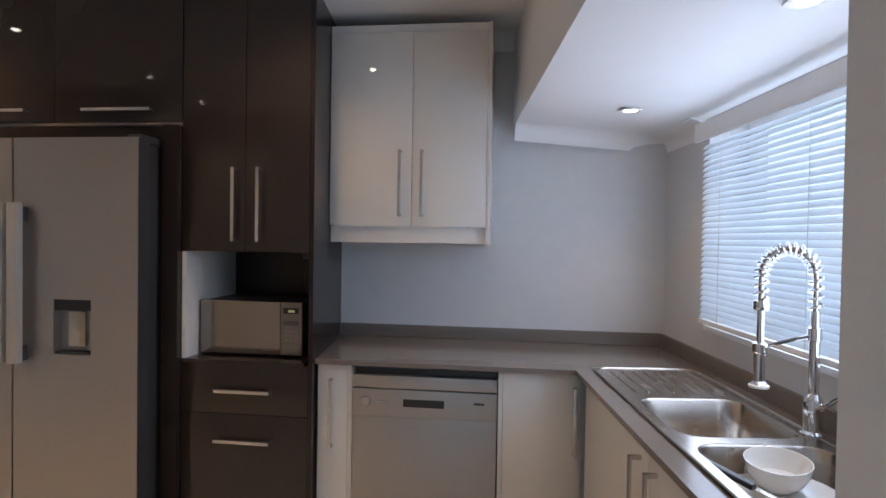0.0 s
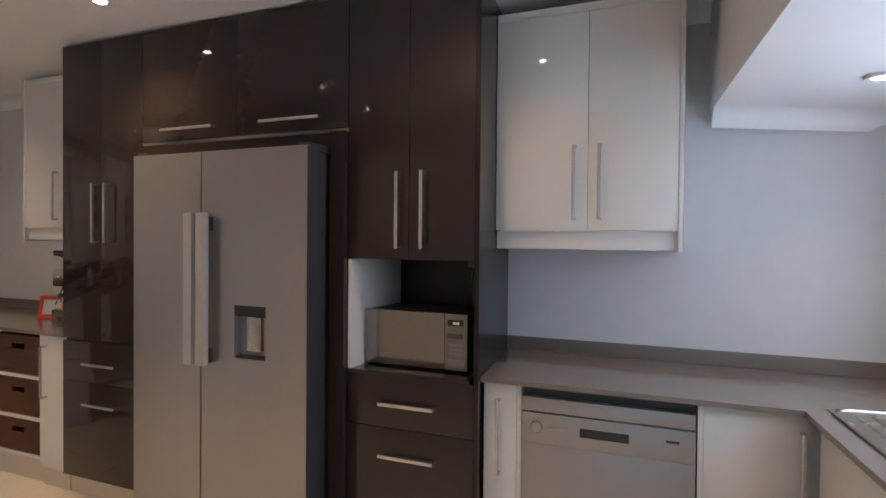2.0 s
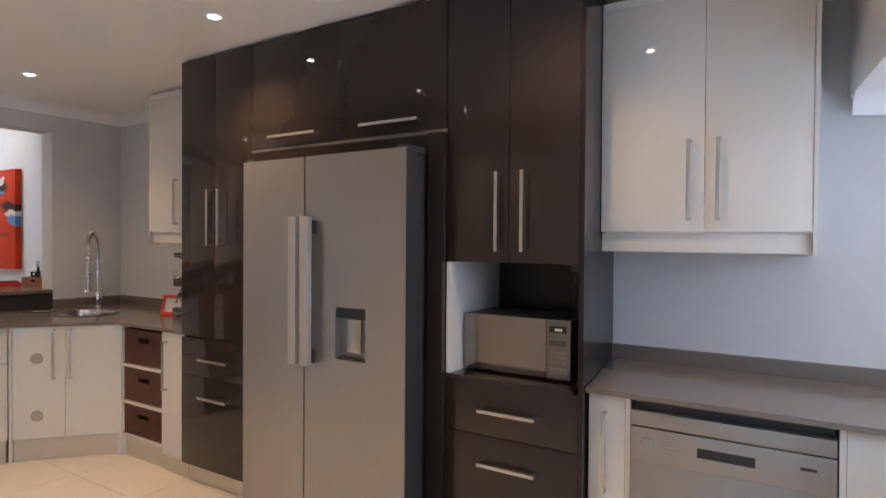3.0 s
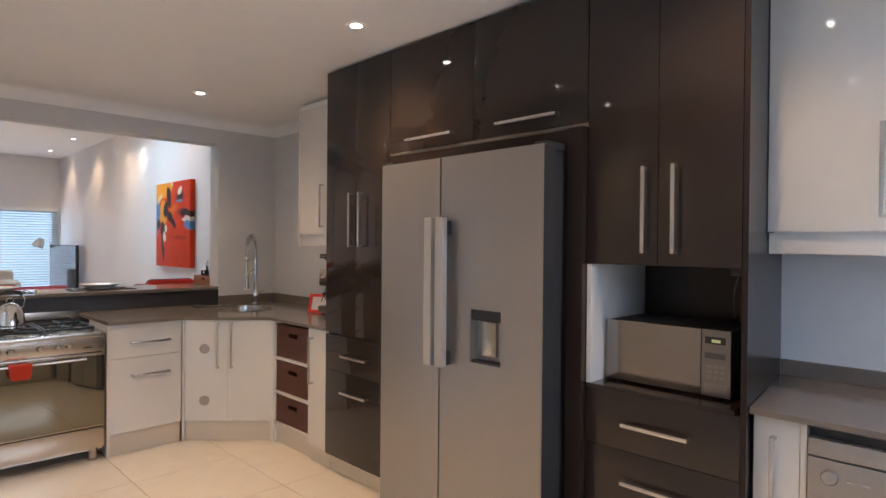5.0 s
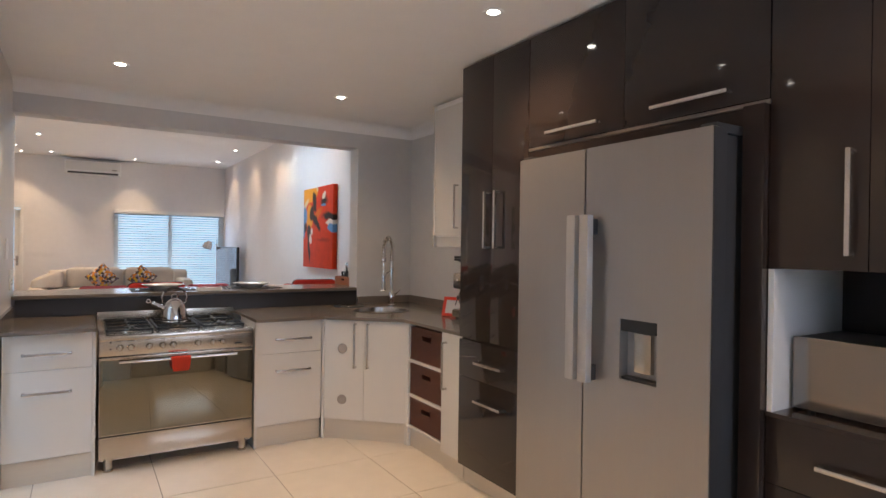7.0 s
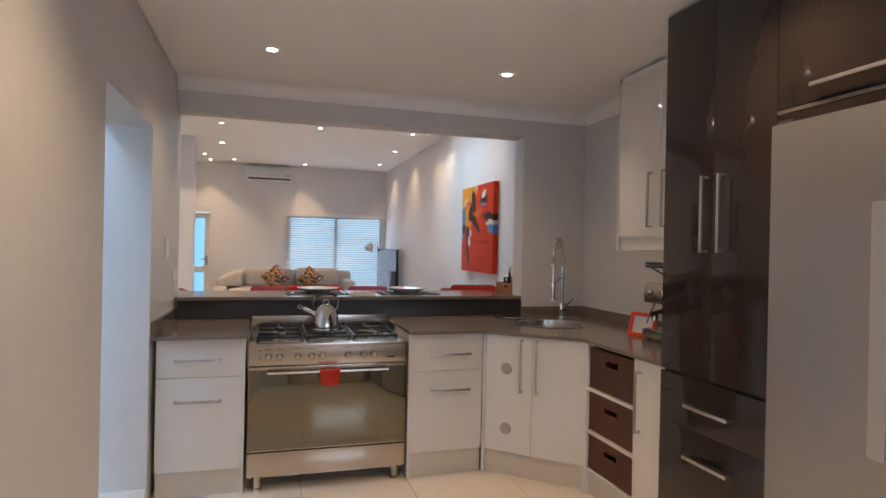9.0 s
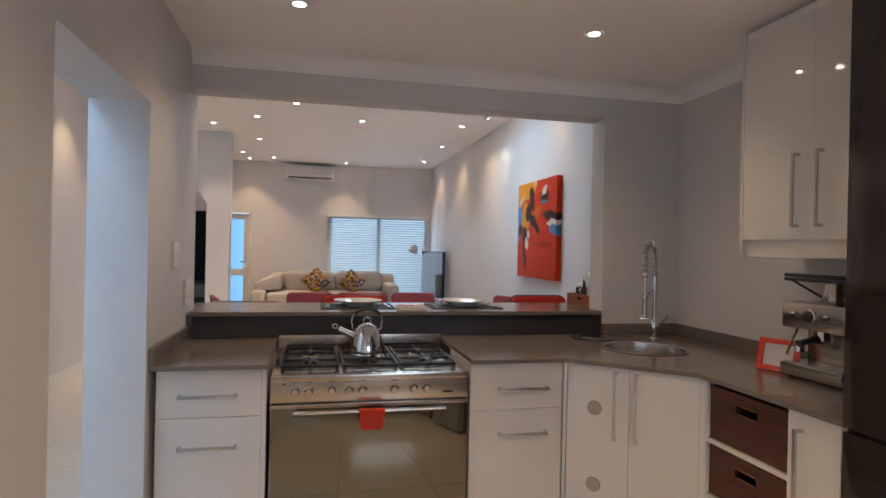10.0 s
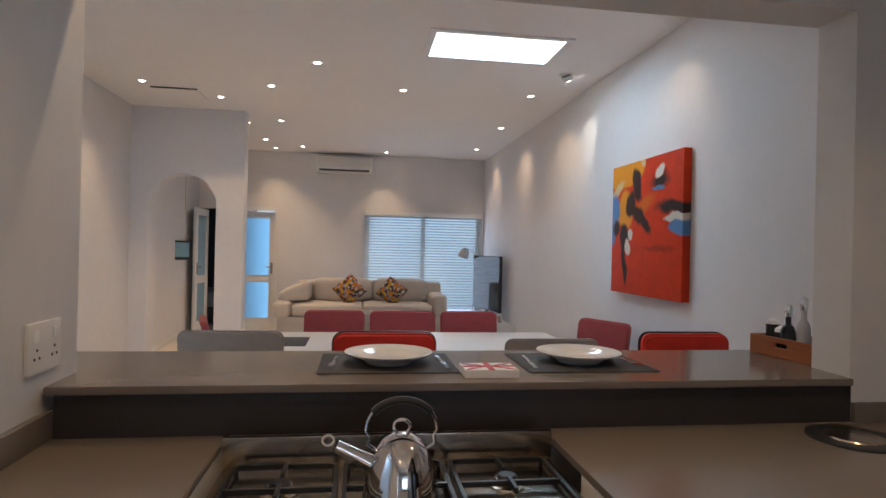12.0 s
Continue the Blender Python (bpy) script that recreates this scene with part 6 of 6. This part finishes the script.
def rounded_panel(w, h, t, r, lean=0.06):
    """An upright padded panel with round upper corners, in the y-z plane."""
    line = [(-w / 2, 0.0), (w / 2, 0.0)]
    line += [(w / 2 - r + r * math.cos(radians(a)), h - r + r * math.sin(radians(a))) for a in range(0, 91, 15)]
    line += [(-w / 2 + r - r * math.sin(radians(a)), h - r + r * math.cos(radians(a))) for a in range(0, 91, 15)]
    bm = bmesh.new()
    f = bm.faces.new([bm.verts.new((0, y, z)) for y, z in line])
    ext = bmesh.ops.extrude_face_region(bm, geom=[f])
    for g in ext["geom"]:
        if isinstance(g, bmesh.types.BMVert):
            g.co.x = t
    bmesh.ops.bevel(bm, geom=[e for e in bm.edges if abs(e.verts[0].co.x - e.verts[1].co.x) < 1e-6], offset=0.012, segments=3, affect="EDGES")
    for v in bm.verts:
        v.co.x += lean * v.co.z / h + 0.03 * (v.co.y / (w / 2)) ** 2 * -1
    return bm, line


def dining_chair(m, mat, label, w, top, group):
    """A padded chair that faces local -x; its back stands at x 0."""
    ob = thing("dining_chair", m, label, "chair", group)
    bm, _ = rounded_panel(w, top - 0.47, 0.05, 0.05)
    bmesh.ops.translate(bm, verts=list(bm.verts), vec=(0, 0, 0.47))
    part("backrest", bm, mat, ob)
    part("seat", soft_block(-0.42, -w / 2 + 0.02, 0.40, 0.02, w / 2 - 0.02, 0.48, 0.035, 0.004), mat, ob)
    for x in (-0.38, 0.0):
        for y in (-w / 2 + 0.05, w / 2 - 0.05):
            part("leg", tube(bmesh.new(), [(x, y, 0.0), (x * 0.95, y, 0.42)], [0.012, 0.016], 10), DARK_MATT, ob)
    return ob


dining_chair(on_floor(-6.66, 0.43), GREY_FABRIC, "grey upholstered dining chair at the white table", 0.59, 0.945, "dining chairs")
dining_chair(on_floor(-6.66, 2.36), GREY_FABRIC, "grey upholstered dining chair with a low back", 0.60, 0.895, "dining chairs")
for y, w in ((0.955, 0.515), (1.545, 0.575), (2.135, 0.51)):
    dining_chair(on_floor(-8.18, y, 180), BURGUNDY, "burgundy upholstered dining chair on the far side of the table", w, 0.885, "dining chairs")
dining_chair(on_floor(-7.35, 2.99, 115), BURGUNDY, "burgundy upholstered dining chair at the table end", 0.50, 0.915, "dining chairs")
dining_chair(on_floor(-7.55, 0.10, -75), BURGUNDY, "burgundy upholstered dining chair at the table end", 0.50, 0.90, "dining chairs")


def bar_stool(m, w):
    ob = thing("bar_stool", m, "red upholstered bar stool with dark piping", "bar stool", "red bar stools")
    bm, line = rounded_panel(w, 0.36, 0.045, 0.045, 0.0)
    bmesh.ops.translate(bm, verts=list(bm.verts), vec=(-0.0225, 0, 0.72))
    bk_ = part("backrest", bm, RED_FABRIC, ob)
    part("piping", tube(bmesh.new(), [(0.022 - 0.03 * (y / (w / 2)) ** 2, y, 0.72 + z) for y, z in line[1:] + line[:1]], 0.007, 6), BLACK_PLASTIC, bk_, "dark piped edge")
    part("seat", soft_block(-0.40, -w / 2 + 0.02, 0.66, 0.0, w / 2 - 0.02, 0.74, 0.03, 0.003), RED_FABRIC, ob)
    for x in (-0.36, -0.02):
        for y in (-w / 2 + 0.05, w / 2 - 0.05):
            part("leg", tube(bmesh.new(), [(x, y, 0.0), (x * 0.9, y * 0.9, 0.67)], 0.012, 8), DARK_MATT, ob)
    part("foot_rail", tube(bmesh.new(), [(-0.36, -w / 2 + 0.05, 0.25), (-0.36, w / 2 - 0.05, 0.25)], 0.009, 8), CHROME, ob)
    return ob


bar_stool(on_floor(-5.62, 1.268, 180, 1.08), 0.435)
bar_stool(on_floor(-5.62, 2.645, 180, 1.08), 0.425)

# ---- floor tiles, last ----
src = finish("tile", boxed(-TX / 2 + 0.002, -TY / 2 + 0.002, -0.010, TX / 2 - 0.002, TY / 2 - 0.002, 0.0, bevel=0.0012), TILE, False)
floor = bpy.data.objects["floor"]
for i in range(-17, 10):
    for j in range(-6, 4):
        x, y = TX0 + (i + 0.5) * TX, TY0 + (j + 0.5) * TY
        if -13.3 < x < 1.8 and -1.75 < y < 3.5:
            t_ = new("tile", src)
            t_.parent = floor
            t_.matrix_basis = pose(x, y, FLOOR + random.uniform(-0.0004, 0.0), 0, 0, 0)
